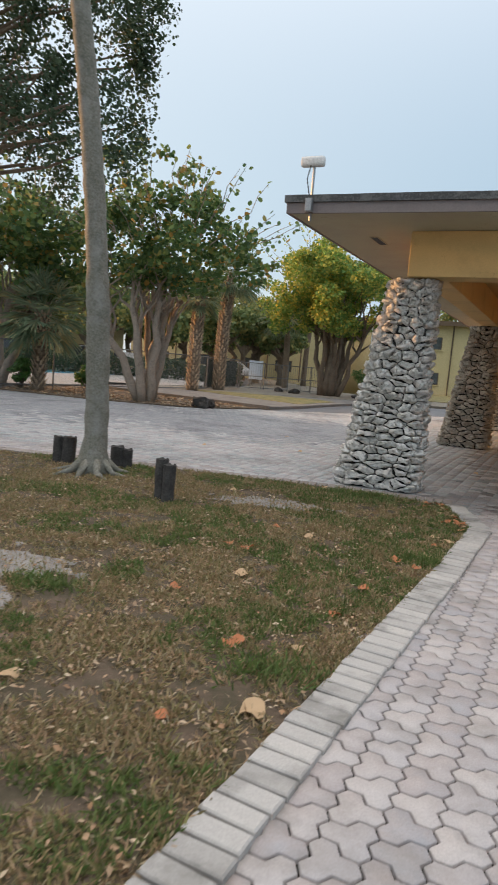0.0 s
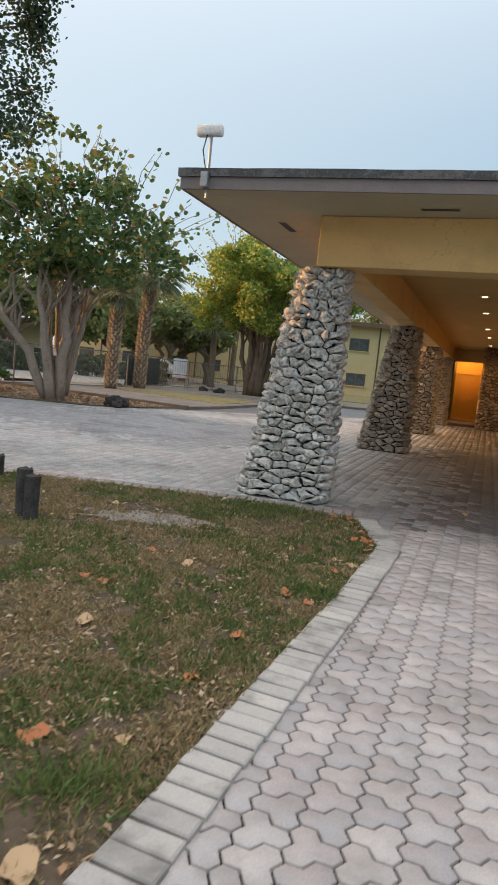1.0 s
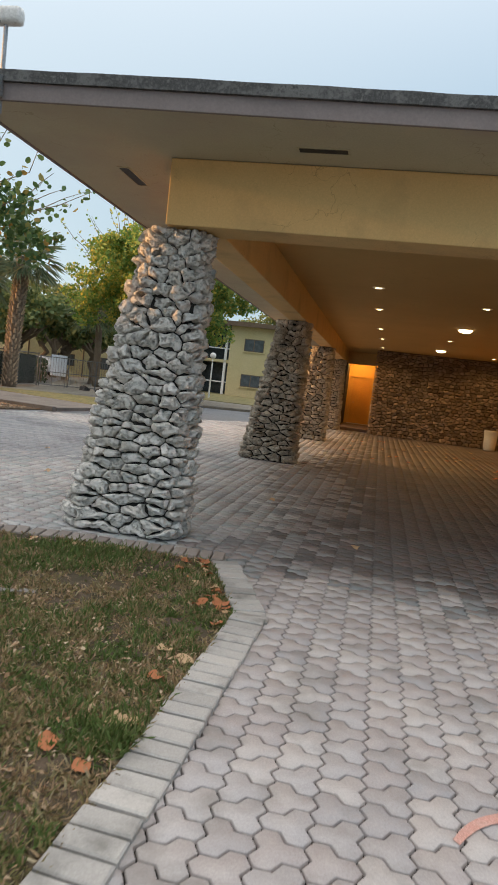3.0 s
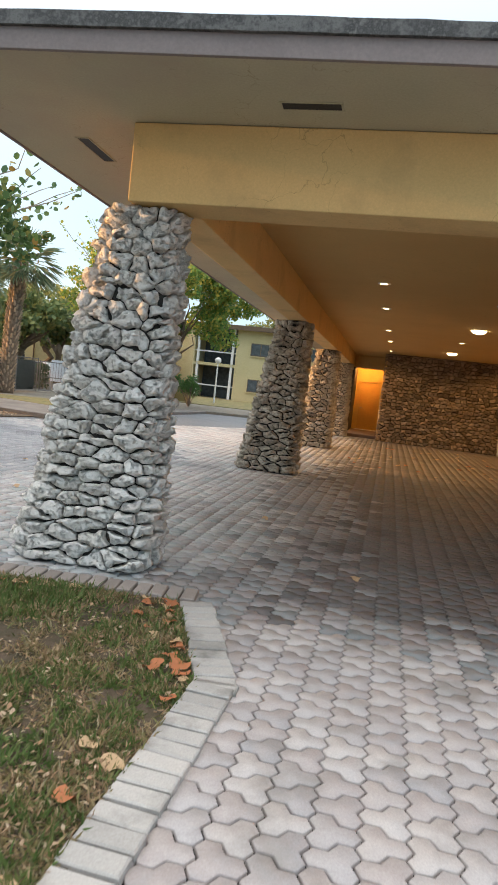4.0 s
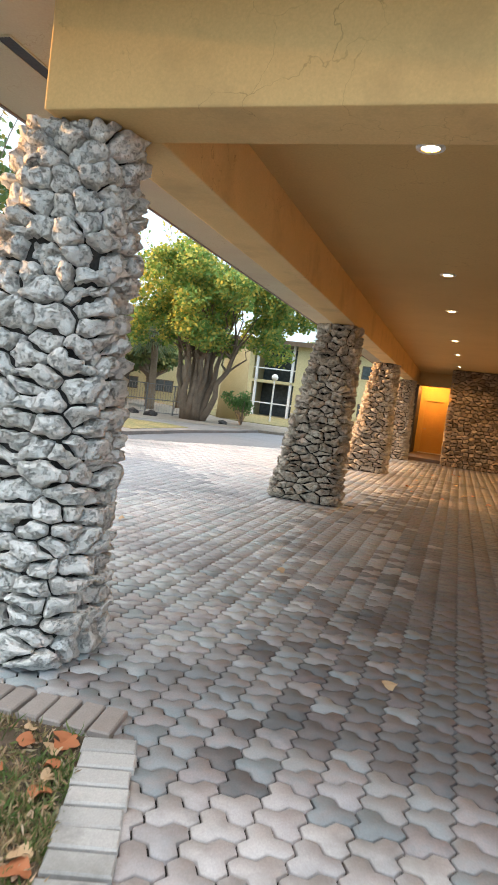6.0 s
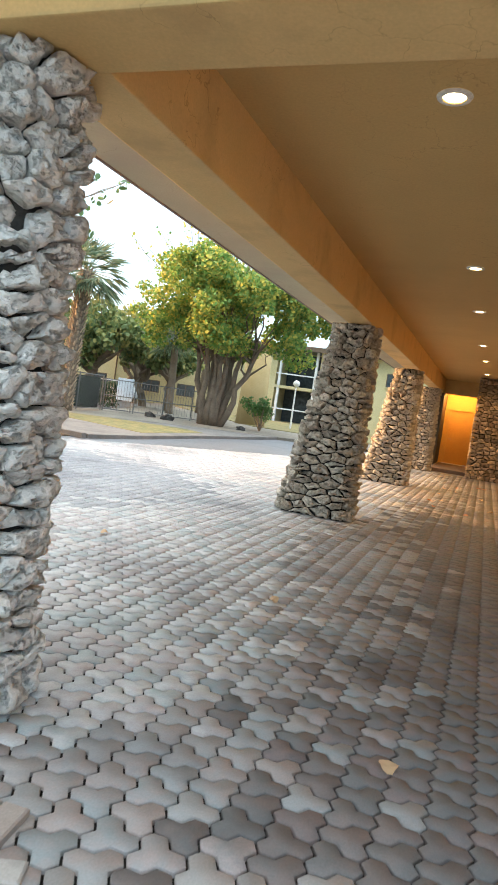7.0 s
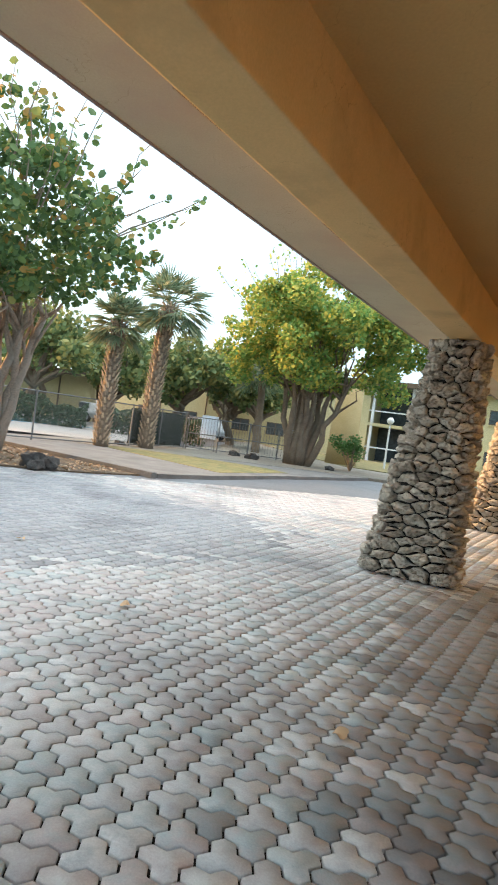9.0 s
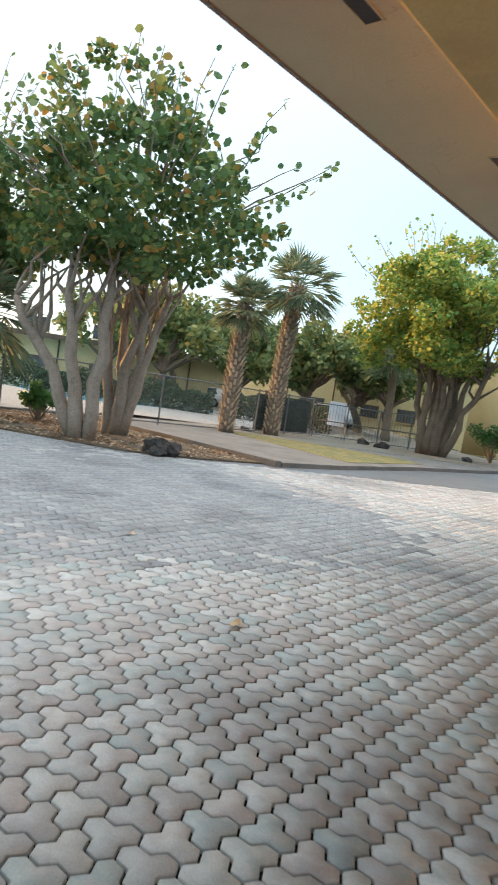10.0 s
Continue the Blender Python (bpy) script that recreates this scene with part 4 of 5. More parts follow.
# recessed and flush lamps of the ceiling
LAMPS = [(1.74, 1.76, 0.065), (1.79, 5.7, 0.065), (1.8, 8.45, 0.065), (1.83, 12.45, 0.065), (1.88, 15.5, 0.065), (1.92, 19.35, 0.065), (3.83, 10.78, 0.17), (3.87, 17.8, 0.17), (3.74, 7.03, 0.065), (3.81, 14.08, 0.065), (5.87, 19.37, 0.065)]
for v, u, r in LAMPS:
    th = thing("ceiling_lamp", LOCAL @ pose(v, u, CEILZ), "lit round lamp set in the tan ceiling" if r < 0.15 else "lit flush dome lamp on the tan ceiling", "ceiling lamp", "canopy lamps")
    bm = bmesh.new()
    bmesh.ops.create_uvsphere(bm, u_segments=20, v_segments=8, radius=r)
    bmesh.ops.scale(bm, vec=(1, 1, 0.25 if r < 0.15 else 0.5), verts=bm.verts[:])
    bmesh.ops.delete(bm, geom=[x for x in bm.verts if x.co.z > 0.001], context="VERTS")
    part("lens", bm, M_LAMP, th, smooth=True)
    bm = bmesh.new()
    n = 24
    prof = ((r, -0.012), (r + 0.03, -0.01), (r + 0.035, -0.001))
    rings = [[bm.verts.new((a * math.cos(6.2832 * i / n), a * math.sin(6.2832 * i / n), z)) for i in range(n)] for a, z in prof]
    for a, b in zip(rings, rings[1:]):
        for i in range(n):
            bm.faces.new((a[i], a[(i + 1) % n], b[(i + 1) % n], b[i]))
    part("trim_ring", bm, M_WHITE, th, "white trim ring", True)
    lamp = new("lamp_light", bpy.data.lights.new("lamp_light", "SPOT"))
    lamp.data.energy, lamp.data.color, lamp.data.shadow_soft_size = (6 if u < 3 else 10 if u < 6 else 18 if u < 8.6 else 32 if r < 0.15 else 105), (1.0, 0.57, 0.19), r
    lamp.data.spot_size, lamp.data.spot_blend = radians(165), 0.6
    lamp.matrix_basis = LOCAL @ pose(v, u, CEILZ - 0.11)
    lamp.parent = None
# a lamp over the orange door
lamp = new("lamp_light", bpy.data.lights.new("lamp_light", "POINT"))
lamp.data.energy, lamp.data.color, lamp.data.shadow_soft_size = 62, (1.0, 0.52, 0.14), 0.08
lamp.matrix_basis = LOCAL @ pose(1.0, 24.6, 2.95)
th = thing("door_lamp", LOCAL @ pose(1.0, 24.6, CEILZ), "lit globe lamp by the orange door", "ceiling lamp")
bm = bmesh.new()
bmesh.ops.create_uvsphere(bm, u_segments=16, v_segments=10, radius=0.07)
bmesh.ops.translate(bm, vec=(0, 0, -0.2), verts=bm.verts[:])
part("globe", bm, M_LAMP, th, smooth=True)
bm = bmesh.new()
tube(bm, [(0, 0, 0), (0, 0, -0.14)], [0.02, 0.02], 8)
part("stem", bm, M_GREYMETAL, th)

# white panel antenna on the roof's corner
th = thing("roof_antenna", LOCAL @ pose(-1.02, -1.06, TOPZ), "white flat panel antenna on a grey bracket at the roof corner", "antenna")
bm = bmesh.new()
box(bm, -0.15, 0.15, -0.045, 0.045, 0.33, 0.455, None, 0.035)
part("panel", bm, M_WHITE, th, smooth=True)
bm = bmesh.new()
tube(bm, [(0.02, 0, -0.3), (0.02, 0, 0.33)], [0.016, 0.016], 8)
part("mast", bm, M_GREYMETAL, th)
bm = bmesh.new()
tube(bm, [(0.0, -0.03, -0.02), (-0.04, -0.05, 0.18), (-0.01, -0.04, 0.34)], [0.007, 0.007, 0.007], 6)
part("cable", bm, M_TYRE, th)
bm = bmesh.new()
box(bm, -0.02, 0.06, -0.1, -0.03, -0.2, -0.05, None, 0.005)
part("bracket", bm, M_GREYMETAL, th)


# ---- trees ----
LEAF = [(-0.5, 0, 0), (-0.2, 0.32, 0.05), (0.25, 0.34, 0.06), (0.5, 0, 0), (0.25, -0.34, 0.06), (-0.2, -0.32, 0.05)]
LEAF_F = [[0, 1, 2, 3], [0, 3, 4, 5]]
NARROW = [(-0.5, 0, 0), (0, 0.09, 0.02), (0.5, 0, 0), (0, -0.09, 0.02)]
NARROW_F = [[0, 1, 2, 3]]


def crown_points(rng, centres, radii, count, hollow=0.45):
    """Leaf places in clumps: count points spread on ball-shaped clumps with uneven outlines."""
    centres, radii = np.asarray(centres, float), np.asarray(radii, float)
    pick = rng.choice(len(centres), count, p=radii ** 2 / (radii ** 2).sum())
    d = rng.normal(size=(count, 3))
    d /= np.linalg.norm(d, axis=1)[:, None]
    r = radii[pick] * (hollow + (1 - hollow) * rng.random(count) ** 0.6) * rng.uniform(0.8, 1.15, count)
    p = centres[pick] + d * r[:, None] * np.array((1, 1, 0.75))
    return p


def limb_path(a, b, bend, rng, n=6):
    a, b = Vector(a), Vector(b)
    out = []
    for i in range(n + 1):
        f = i / n
        p = a.lerp(b, f)
        p += Vector((rng.normal(), rng.normal(), 0)) * bend * math.sin(f * math.pi) * 0.5
        out.append(p)
    return out


def clumps_in(rng, mid, size, n, rmin, rmax):
    out, rad = [], []
    while len(out) < n:
        d = rng.uniform(-1, 1, 3)
        if d @ d < 1:
            out.append(np.array(mid) + d * np.array(size))
            rad.append(rng.uniform(rmin, rmax))
    return out, rad


def broad_tree(name, place, stems, crown_mid, crown_size, nclump, clump_r, leaves, leaf_size, leaf_mat, bark, label, seed, extra=(), stem_r=0.16, sprigs=0):
    """A tree of several stems that part into limbs, under a crown of leaf clumps."""
    rng = np.random.default_rng(seed)
    th = thing(name, Matrix.Translation(place), label, "tree")
    cents, rads = clumps_in(rng, crown_mid, crown_size, nclump, *clump_r)
    for e in extra:
        cents.append(np.array(e[:3]))
        rads.append(e[3])
    for k, (bx, by, tx, ty, tz) in enumerate(stems):
        bm = bmesh.new()
        path = limb_path((bx, by, -0.05), (tx, ty, tz), 0.15, rng)
        rr = [stem_r * (1.35 - 0.75 * i / 6) for i in range(7)]
        tube(bm, path, rr, 10, 0.25)
        near = sorted(cents, key=lambda c: (c[0] - tx) ** 2 + (c[1] - ty) ** 2 + 0.3 * (c[2] - tz) ** 2)[:max(4, nclump // len(stems))]
        for c in near:
            start = path[rng.integers(4, 7)]
            tube(bm, limb_path(start, c, 0.25, rng, 4), [stem_r * 0.5, stem_r * 0.35, stem_r * 0.24, stem_r * 0.14, 0.015], 6, 0.2)
        part("stem", bm, bark, th, smooth=True)
    sprig_leaves = []
    bm = bmesh.new()
    for _ in range(sprigs):      # long shoots that stand out of the crown, with leaves along them
        d = rng.normal(size=3)
        d[2] = abs(d[2]) * 0.9 + 0.1
        d /= np.linalg.norm(d)
        a = np.array(crown_mid) + d * np.array(crown_size) * rng.uniform(0.75, 1.0)
        ln = rng.uniform(0.7, 1.7)
        e = a + (d * 0.75 + np.array((0, 0, 0.5))) * ln
        tube(bm, limb_path(a - d * 0.6, e, 0.2, rng, 4), [0.02, 0.016, 0.013, 0.01, 0.006], 5)
        for f in np.linspace(0.05, 1.0, int(ln * 8)):
            sprig_leaves.append(a + (e - a) * f + rng.normal(size=3) * 0.09)
    part("shoot", bm, bark, th)["kind"] = "stuff"
    p = crown_points(rng, cents, rads, leaves)
    if sprig_leaves:
        p = np.concatenate([p, np.array(sprig_leaves)])
    me = scatter("crown", LEAF, LEAF_F, frames(rng, p, leaf_size, 0.5), leaf_mat)
    ob = new("crown", me)
    ob.parent = th
    return th


SG = Vector((-4.6, 21.7, 0.0))
broad_tree("sea_grape_tree", SG, [(0.0, -0.1, -0.45, -0.3, 3.5), (0.2, 0.05, 0.25, 0.1, 3.7), (-0.12, 0.1, -1.6, -0.5, 2.8), (-0.35, 2.2, 0.3, 2.5, 3.4), (-0.5, 2.1, -0.2, 2.2, 3.5), (-0.6, 2.3, -0.7, 2.3, 3.4), (-0.7, 2.2, -1.1, 2.1, 2.9), (-0.45, 2.35, 0.1, 2.2, 3.6)],
           (0.4, 0.2, 4.8), (3.0, 2.3, 1.8), 56, (0.35, 0.7), 7600, 0.17, M_SEAGRAPE, M_SGBARK,
           "sea grape tree with several pale stems and round leaves", 21,
           [(1.6, 0, 6.4, 0.5), (0.9, 0, 7.0, 0.4), (1.9, 0, 5.6, 0.5), (2.6, 0, 4.9, 0.45), (3.2, 0, 4.7, 0.3), (3.8, 0, 4.5, 0.22), (-0.6, 0, 7.9, 0.35), (-1.4, 0, 7.5, 0.5), (0.2, 0, 7.7, 0.3), (1.2, 0, 7.4, 0.25)], 0.125, 46)
FIG = Vector((1.1, 37.5, 0.12))
broad_tree("fig_tree", FIG, [(-0.41, 0, -1.04, 0.2, 3.9), (-0.34, -0.14, -0.56, -0.5, 4.1), (-0.22, 0.14, -0.24, 0.4, 4.2), (-0.14, -0.19, -0.08, -0.5, 4.1), (0, 0.07, 0.12, 0.5, 4.2), (0.07, -0.2, 0.24, -0.6, 4.2), (0.19, -0.14, 0.48, -0.4, 4), (0.29, 0.1, 0.72, 0.4, 4), (0.37, -0.03, 1.12, 0.1, 3.9), (0.45, -0.1, 1.76, -0.2, 3.6)],
           (0.5, 0, 5.7), (4.8, 3.5, 2.4), 120, (0.45, 1.0), 42000, 0.16, M_FIG, M_FIGBARK,
           "broad fig tree with fluted stems and yellow-green leaves", 22, [(-0.6, 0, 8.3, 0.6), (0.6, 0, 8.2, 0.5), (-3.0, 0, 3.6, 0.7), (3.6, 0, 3.5, 0.8)], 0.13, 40)
broad_tree("green_tree", Vector((-10.6, 23.3, 0.0)), [(-0.2, 0, -1.0, 0, 2.8), (0.1, 0.1, 0.3, 0.3, 3.2), (0.3, -0.1, 1.3, 0, 2.7)],
           (0.2, -0.3, 4.9), (3.6, 2.1, 1.9), 50, (0.5, 0.95), 9000, 0.2, M_SEAGRAPE, M_SGBARK,
           "spreading green tree behind the wire fence", 23, [], 0.14, 40)
# the dark drooping crown that hangs into view beside the grey trunk
rng = np.random.default_rng(31)
th = thing("weeping_tree", Matrix.Translation((-6.2, 13.1, 0)), "tall tree with dark drooping foliage beside the court", "tree")
bm = bmesh.new()
tube(bm, [(0, 0, -0.05), (0.1, 0, 3), (0.3, 0, 6), (0.5, 0, 10)], [0.3, 0.24, 0.18, 0.06], 10, 0.2)
cents, rads = [], []
for i in range(110):
    c = np.array((rng.uniform(-1.2, 3.75), rng.uniform(-1.4, 1.4), rng.uniform(5.0, 9.7)))
    if c[0] > 2.9 and c[2] < 5.2:
        c[2] += 1
    cents.append(c)
    rads.append(rng.uniform(0.2, 0.55))
    if i % 2 == 0:
        tube(bm, limb_path((0.3, 0, min(c[2] + 0.5, 9.5) - 1.5), c, 0.4, rng, 4), [0.05, 0.04, 0.03, 0.02, 0.008], 6)
part("trunk", bm, M_FIGBARK, th, smooth=True)
p = crown_points(rng, cents, rads, 36000, 0.15)
p[:, 2] -= rng.random(len(p)) ** 2 * 0.9
ob = new("crown", scatter("crown", LEAF, LEAF_F, frames(rng, p, 0.075), M_PINE))
ob.parent = th

# grey leaning trunk on the lawn
th = thing("leaning_palm", Matrix(), "grey leaning palm trunk with ring scars on the lawn", "tree")
bm = bmesh.new()
base = [(-1.5, 9.2, -0.05), (-1.51, 9.2, 0.12), (-1.52, 9.2, 0.3)]
pts, rad = [Vector(p) for p in base], [0.27, 0.21, 0.17]
for i in range(1, 66):
    z = 0.3 + i * 0.14
    f = z / 5.72
    pts.append(Vector((-1.49 - 0.12 * f - 0.38 * f * f, 9.2 + 0.05 * math.sin(f * 4), z)))
    rad.append(0.15 - 0.035 * f + (0.006 if i % 2 else -0.003) + 0.008 * noise.noise(Vector((0, 0, z * 2))))
tube(bm, pts, rad, 16, 0.08)
part("trunk", bm, M_BARK, th, smooth=True)
for k in range(9):
    bm = bmesh.new()
    a = 6.283 * k / 9 + 0.3
    tube(bm, [(-1.5 + 0.15 * math.cos(a), 9.2 + 0.15 * math.sin(a), 0.16), (-1.5 + 0.3 * math.cos(a), 9.2 + 0.3 * math.sin(a), 0.04), (-1.5 + 0.62 * math.cos(a + 0.2), 9.2 + 0.62 * math.sin(a + 0.2), -0.03)], [0.06, 0.04, 0.02], 7, 0.3)
    part("root", bm, M_BARK, th, smooth=True)
bm = bmesh.new()
rng = np.random.default_rng(8)
for k in range(16):
    a = 6.283 * k / 16
    top = pts[-1]
    path = [top, top + Vector((math.cos(a) * 0.8, math.sin(a) * 0.8, 0.7)), top + Vector((math.cos(a) * 1.7, math.sin(a) * 1.7, 0.5)), top + Vector((math.cos(a) * 2.3, math.sin(a) * 2.3, -0.3))]
    for j in range(3):
        d = (path[j + 1] - path[j])
        side = d.cross(Vector((0, 0, 1))).normalized()
        for s in range(10):
            q = path[j] + d * (s / 10)
            for sg in (-1, 1):
                tip = q + side * sg * 0.4 + d.normalized() * 0.25 - Vector((0, 0, 0.2))
                bm.faces.new([bm.verts.new(q), bm.verts.new(q + d * 0.06), bm.verts.new(tip)])
part("fronds", bm, M_PALMLEAF, th)


def sabal_palm(place, height, lean, seed, label, booted=True, r=0.2, head=1.6):
    """A fan palm: trunk with crossed leaf boots, round head of fans."""
    rng = np.random.default_rng(seed)
    th = thing("palm_tree", Matrix.Translation(place), label, "palm tree", "palms by the fence")
    top = Vector((lean, 0, height))
    bm = bmesh.new()
    tube(bm, [Vector((lean * f * f, 0, height * f - 0.05)) for f in (0, 0.1, 0.35, 0.7, 1)], [r * 1.3, r * 1.05, r, r * 0.95, r * 1.1], 12, 0.15)
    part("trunk", bm, M_FIGBARK, th, smooth=True)
    if booted:
        mats = []
        rows = int(height / 0.13)
        for i in range(rows):
            z = 0.1 + i * 0.13
            f = z / height
            for k in range(7):
                a = 6.283 * (k + 0.5 * (i % 2)) / 7 + rng.normal() * 0.08
                p = Vector((lean * f * f + math.cos(a) * r * 0.95, math.sin(a) * r * 0.95, z))
                m = Matrix.Translation(p) @ Euler((0, radians(24), a), "XYZ").to_matrix().to_4x4()
                mats.append(np.array(m))
        shape = [(0, -0.05, 0), (0.03, 0, 0), (0, 0.05, 0), (-0.02, 0, 0), (0.02, -0.035, 0.2), (0.05, 0, 0.22), (0.02, 0.035, 0.2), (0, 0, 0.2)]
        faces = [[0, 1, 5, 4], [1, 2, 6, 5], [2, 3, 7, 6], [3, 0, 4, 7], [4, 5, 6, 7]]
        ob = new("bark", scatter("bark", shape, faces, mats, M_PALMBARK))
        ob.parent = th
        tagged(ob, "crossed brown leaf stubs", kind="stuff")
    bm = bmesh.new()
    for k in range(60):
        az = rng.uniform(0, 6.283)
        el = rng.uniform(-0.9, 1.3)
        d = Vector((math.cos(az) * math.cos(el), math.sin(az) * math.cos(el), math.sin(el)))
        stem = top + d * head * rng.uniform(0.35, 0.55)
        tube(bm, [top, stem], [0.018, 0.012], 4, cap=False)
        up = Vector((0, 0, 1)) - d * d.z
        up = (up if up.length > 0.1 else Vector((1, 0, 0))).normalized()
        side = d.cross(up).normalized()
        for j in range(15):
            a = radians(-75 + 150 * j / 14)
            ln = head * rng.uniform(0.42, 0.55) * (1 - 0.25 * abs(a))
            tip = stem + (d * math.cos(a) + side * math.sin(a)) * ln - Vector((0, 0, ln * 0.3 * rng.uniform(0.4, 1.4))) + up * 0.05
            w = (side * math.cos(a) - d * math.sin(a)) * 0.03
            mid = stem.lerp(tip, 0.55) + up * 0.04
            vs = [bm.verts.new(q) for q in (stem - w * 0.4, stem + w * 0.4, mid + w, tip, mid - w)]
            bm.faces.new(vs)
    part("fronds", bm, M_PALMLEAF, th)
    return th


sabal_palm((-4.95, 30.4, 0.05), 4.3, 0.1, 41, "cabbage palm with leaf stubs on its sunlit trunk", True, 0.22, 1.35)
sabal_palm((-4.2, 32.9, 0.05), 5.5, 0.22, 42, "cabbage palm with a round head of grey-green fans", True, 0.24, 1.85)
sabal_palm((-8.6, 22.6, 0.0), 2.6, 0.1, 43, "short palm with drooping fans by the fence", True, 0.18, 1.9)
sabal_palm((-1.0, 52.0, 0.0), 7.0, 0.3, 44, "palm far behind the fence", False, 0.2, 2.2)
sabal_palm((-1.8, 44.0, 0.0), 4.6, -0.2, 45, "palm with browned drooping fans behind the fence", False, 0.2, 2.2)


def shrub(place, r, h, seed, label):
    rng = np.random.default_rng(seed)
    th = thing("shrub", Matrix.Translation(place), label, "shrub")
    cents, rads = clumps_in(rng, (0, 0, h * 0.6), (r * 0.7, r * 0.7, h * 0.35), 12, r * 0.25, r * 0.45)
    bm = bmesh.new()
    for c in cents:
        tube(bm, limb_path((0, 0, -0.03), c, 0.1, rng, 3), [0.03, 0.022, 0.014, 0.006], 5)
    part("stems", bm, M_FIGBARK, th)
    p = crown_points(rng, cents, rads, 1400, 0.2)
    ob = new("leaves", scatter("leaves", LEAF, LEAF_F, frames(rng, p, 0.1, 0.3), M_SHRUB))
    ob.parent = th


shrub((-7.2, 23.6, 0.0), 0.55, 1.0, 51, "small dark shrub by the fence")
shrub((-9.2, 22.6, 0.0), 0.5, 1.1, 53, "sprawling shrub under the short palm")
shrub((3.4, 38.8, 0.1), 1.15, 1.8, 52, "loose green shrub by the walk")

# ---- stumps and rocks ----


def stump(name, place, r, h, lean, label, cat="post"):
    bm = bmesh.new()
    n = 14
    rings = []
    for i in range(7):
        z = -0.05 + (h + 0.05) * i / 6
        rings.append([bm.verts.new((math.cos(6.283 * k / n) * r * (1 + 0.16 * noise.noise(Vector((k * 1.9, place[0] * 7, i * 0.25)))) + lean * z, math.sin(6.283 * k / n) * r * (1 + 0.16 * noise.noise(Vector((k * 1.9, 3, i * 0.25)))), z + (0.03 * noise.noise(Vector((k * 0.8, place[0], 9))) if i == 6 else 0))) for k in range(n)])
    for a, b in zip(rings, rings[1:]):
        for k in range(n):
            bm.faces.new((a[k], a[(k + 1) % n], b[(k + 1) % n], b[k]))
    mid = bm.verts.new((lean * h, 0, h - 0.02))
    for k in range(n):
        bm.faces.new((rings[-1][k], rings[-1][(k + 1) % n], mid))
    ob = new(name, mesh_of(name, bm, M_STUMP))
    ob.matrix_basis = Matrix.Translation(place)
    tagged(ob, label, cat, "posts along the lawn")


stump("wooden_post", (-0.24, 8.05, 0), 0.07, 0.4, 0.0, "short weathered dark wooden post in the lawn")
stump("wooden_post", (-0.35, 8.15, 0), 0.07, 0.44, 0.0, "dark weathered wooden post beside another")
stump("wooden_post", (-2.2, 9.72, 0), 0.085, 0.35, 0.02, "dark wooden post in a row behind the trunk")
stump("wooden_post", (-1.25, 9.72, 0), 0.075, 0.27, 0.03, "stub of a dark wooden post behind the trunk")
stump("wooden_post", (-2.06, 9.7, 0), 0.09, 0.36, 0.05, "broken dark wooden post behind the trunk")
stump("wooden_post", (-1.38, 9.7, 0), 0.09, 0.3, 0.03, "low dark wooden post behind the trunk")

for i, (x, y, s) in enumerate(((-2.75, 21.8, 0.62), (-2.45, 21.95, 0.5), (-2.6, 21.6, 0.4), (-5.1, 32.6, 0.5), (-0.7, 36.5, 0.6), (-1.6, 37.2, 0.6), (2.6, 37.0, 0.5))):
    bm = rock_bm(70 + i, 26)
    bmesh.ops.scale(bm, vec=(s, s * 0.8, s * 0.7), verts=bm.verts[:])
    bmesh.ops.subdivide_edges(bm, edges=bm.edges[:], cuts=3, use_grid_fill=True)
    for v in bm.verts:
        v.co += v.co.normalized() * s * (0.16 * noise.noise(v.co * 6 / s ** 0.5 + Vector((i, 0, 0))) + 0.09 * noise.noise(v.co * 17 + Vector((0, i, 0))))
    ob = new("boulder", mesh_of("boulder", bm, M_STUMP))
    ob.matrix_basis = pose(x, y, s * 0.24, 0, 0, i * 50)
    tagged(ob, "dark rough boulder at the edge of the court", "rock", "boulders")

# ---- beyond the court: bed, kerb, walks, dry lawn ----
bm = bmesh.new()
slab(bm, [(-9.5, 21.6), (-6.0, 20.9), (-3.2, 21.3), (-2.0, 22.3), (-1.1, 23.7), (-8.2, 27.0), (-10.5, 26.0)], -0.03, 0.03)
bmesh.ops.triangulate(bm, faces=bm.faces[:])
structure("planting_bed", bm, M_MULCH, "bed of leaf mulch round the sea grape")
brng = np.random.default_rng(61)
bits = []
while len(bits) < 2600:
    x, y = brng.uniform(-10, -1.2), brng.uniform(20.9, 26.5)
    if inside((x, y), [(-9.5, 21.6), (-6.0, 20.9), (-3.2, 21.3), (-2.0, 22.3), (-1.1, 23.7), (-8.2, 27.0), (-10.5, 26.0)]) and noise.noise(Vector((x * 1.2, y * 1.2, 2))) > -0.2:
        ln = brng.uniform(0.04, 0.15)
        bits.append(np.array(Matrix.Translation((x, y, 0.045)) @ Euler((brng.normal() * 0.3, brng.normal() * 0.3, brng.uniform(0, 6.283))).to_matrix().to_4x4() @ Matrix.Diagonal((ln, ln * brng.uniform(0.4, 0.9), ln, 1))))
ob = new("leaf_litter", scatter("leaf_litter", [(-0.5, 0, 0), (-0.1, 0.4, 0.12), (0.5, 0.05, 0), (0.0, -0.4, 0.1)], [[0, 1, 2], [0, 2, 3]], bits, M_LITTER))
tagged(ob, "dry fallen leaves strewn on the planting bed", "litter", kind="stuff")
bm = bmesh.new()
k0, k1 = Vector((-0.75, 23.6, 0)), Vector((-8.4, 27.1, 0))
d = (k1 - k0)
box(bm, 0, d.length, -0.09, 0.09, -0.05, 0.14, Matrix.Translation(k0) @ Matrix.Rotation(math.atan2(d.y, d.x), 4, "Z"), 0.02)
structure("kerb_far", bm, M_WALK, "low grey concrete kerb behind the planting bed")
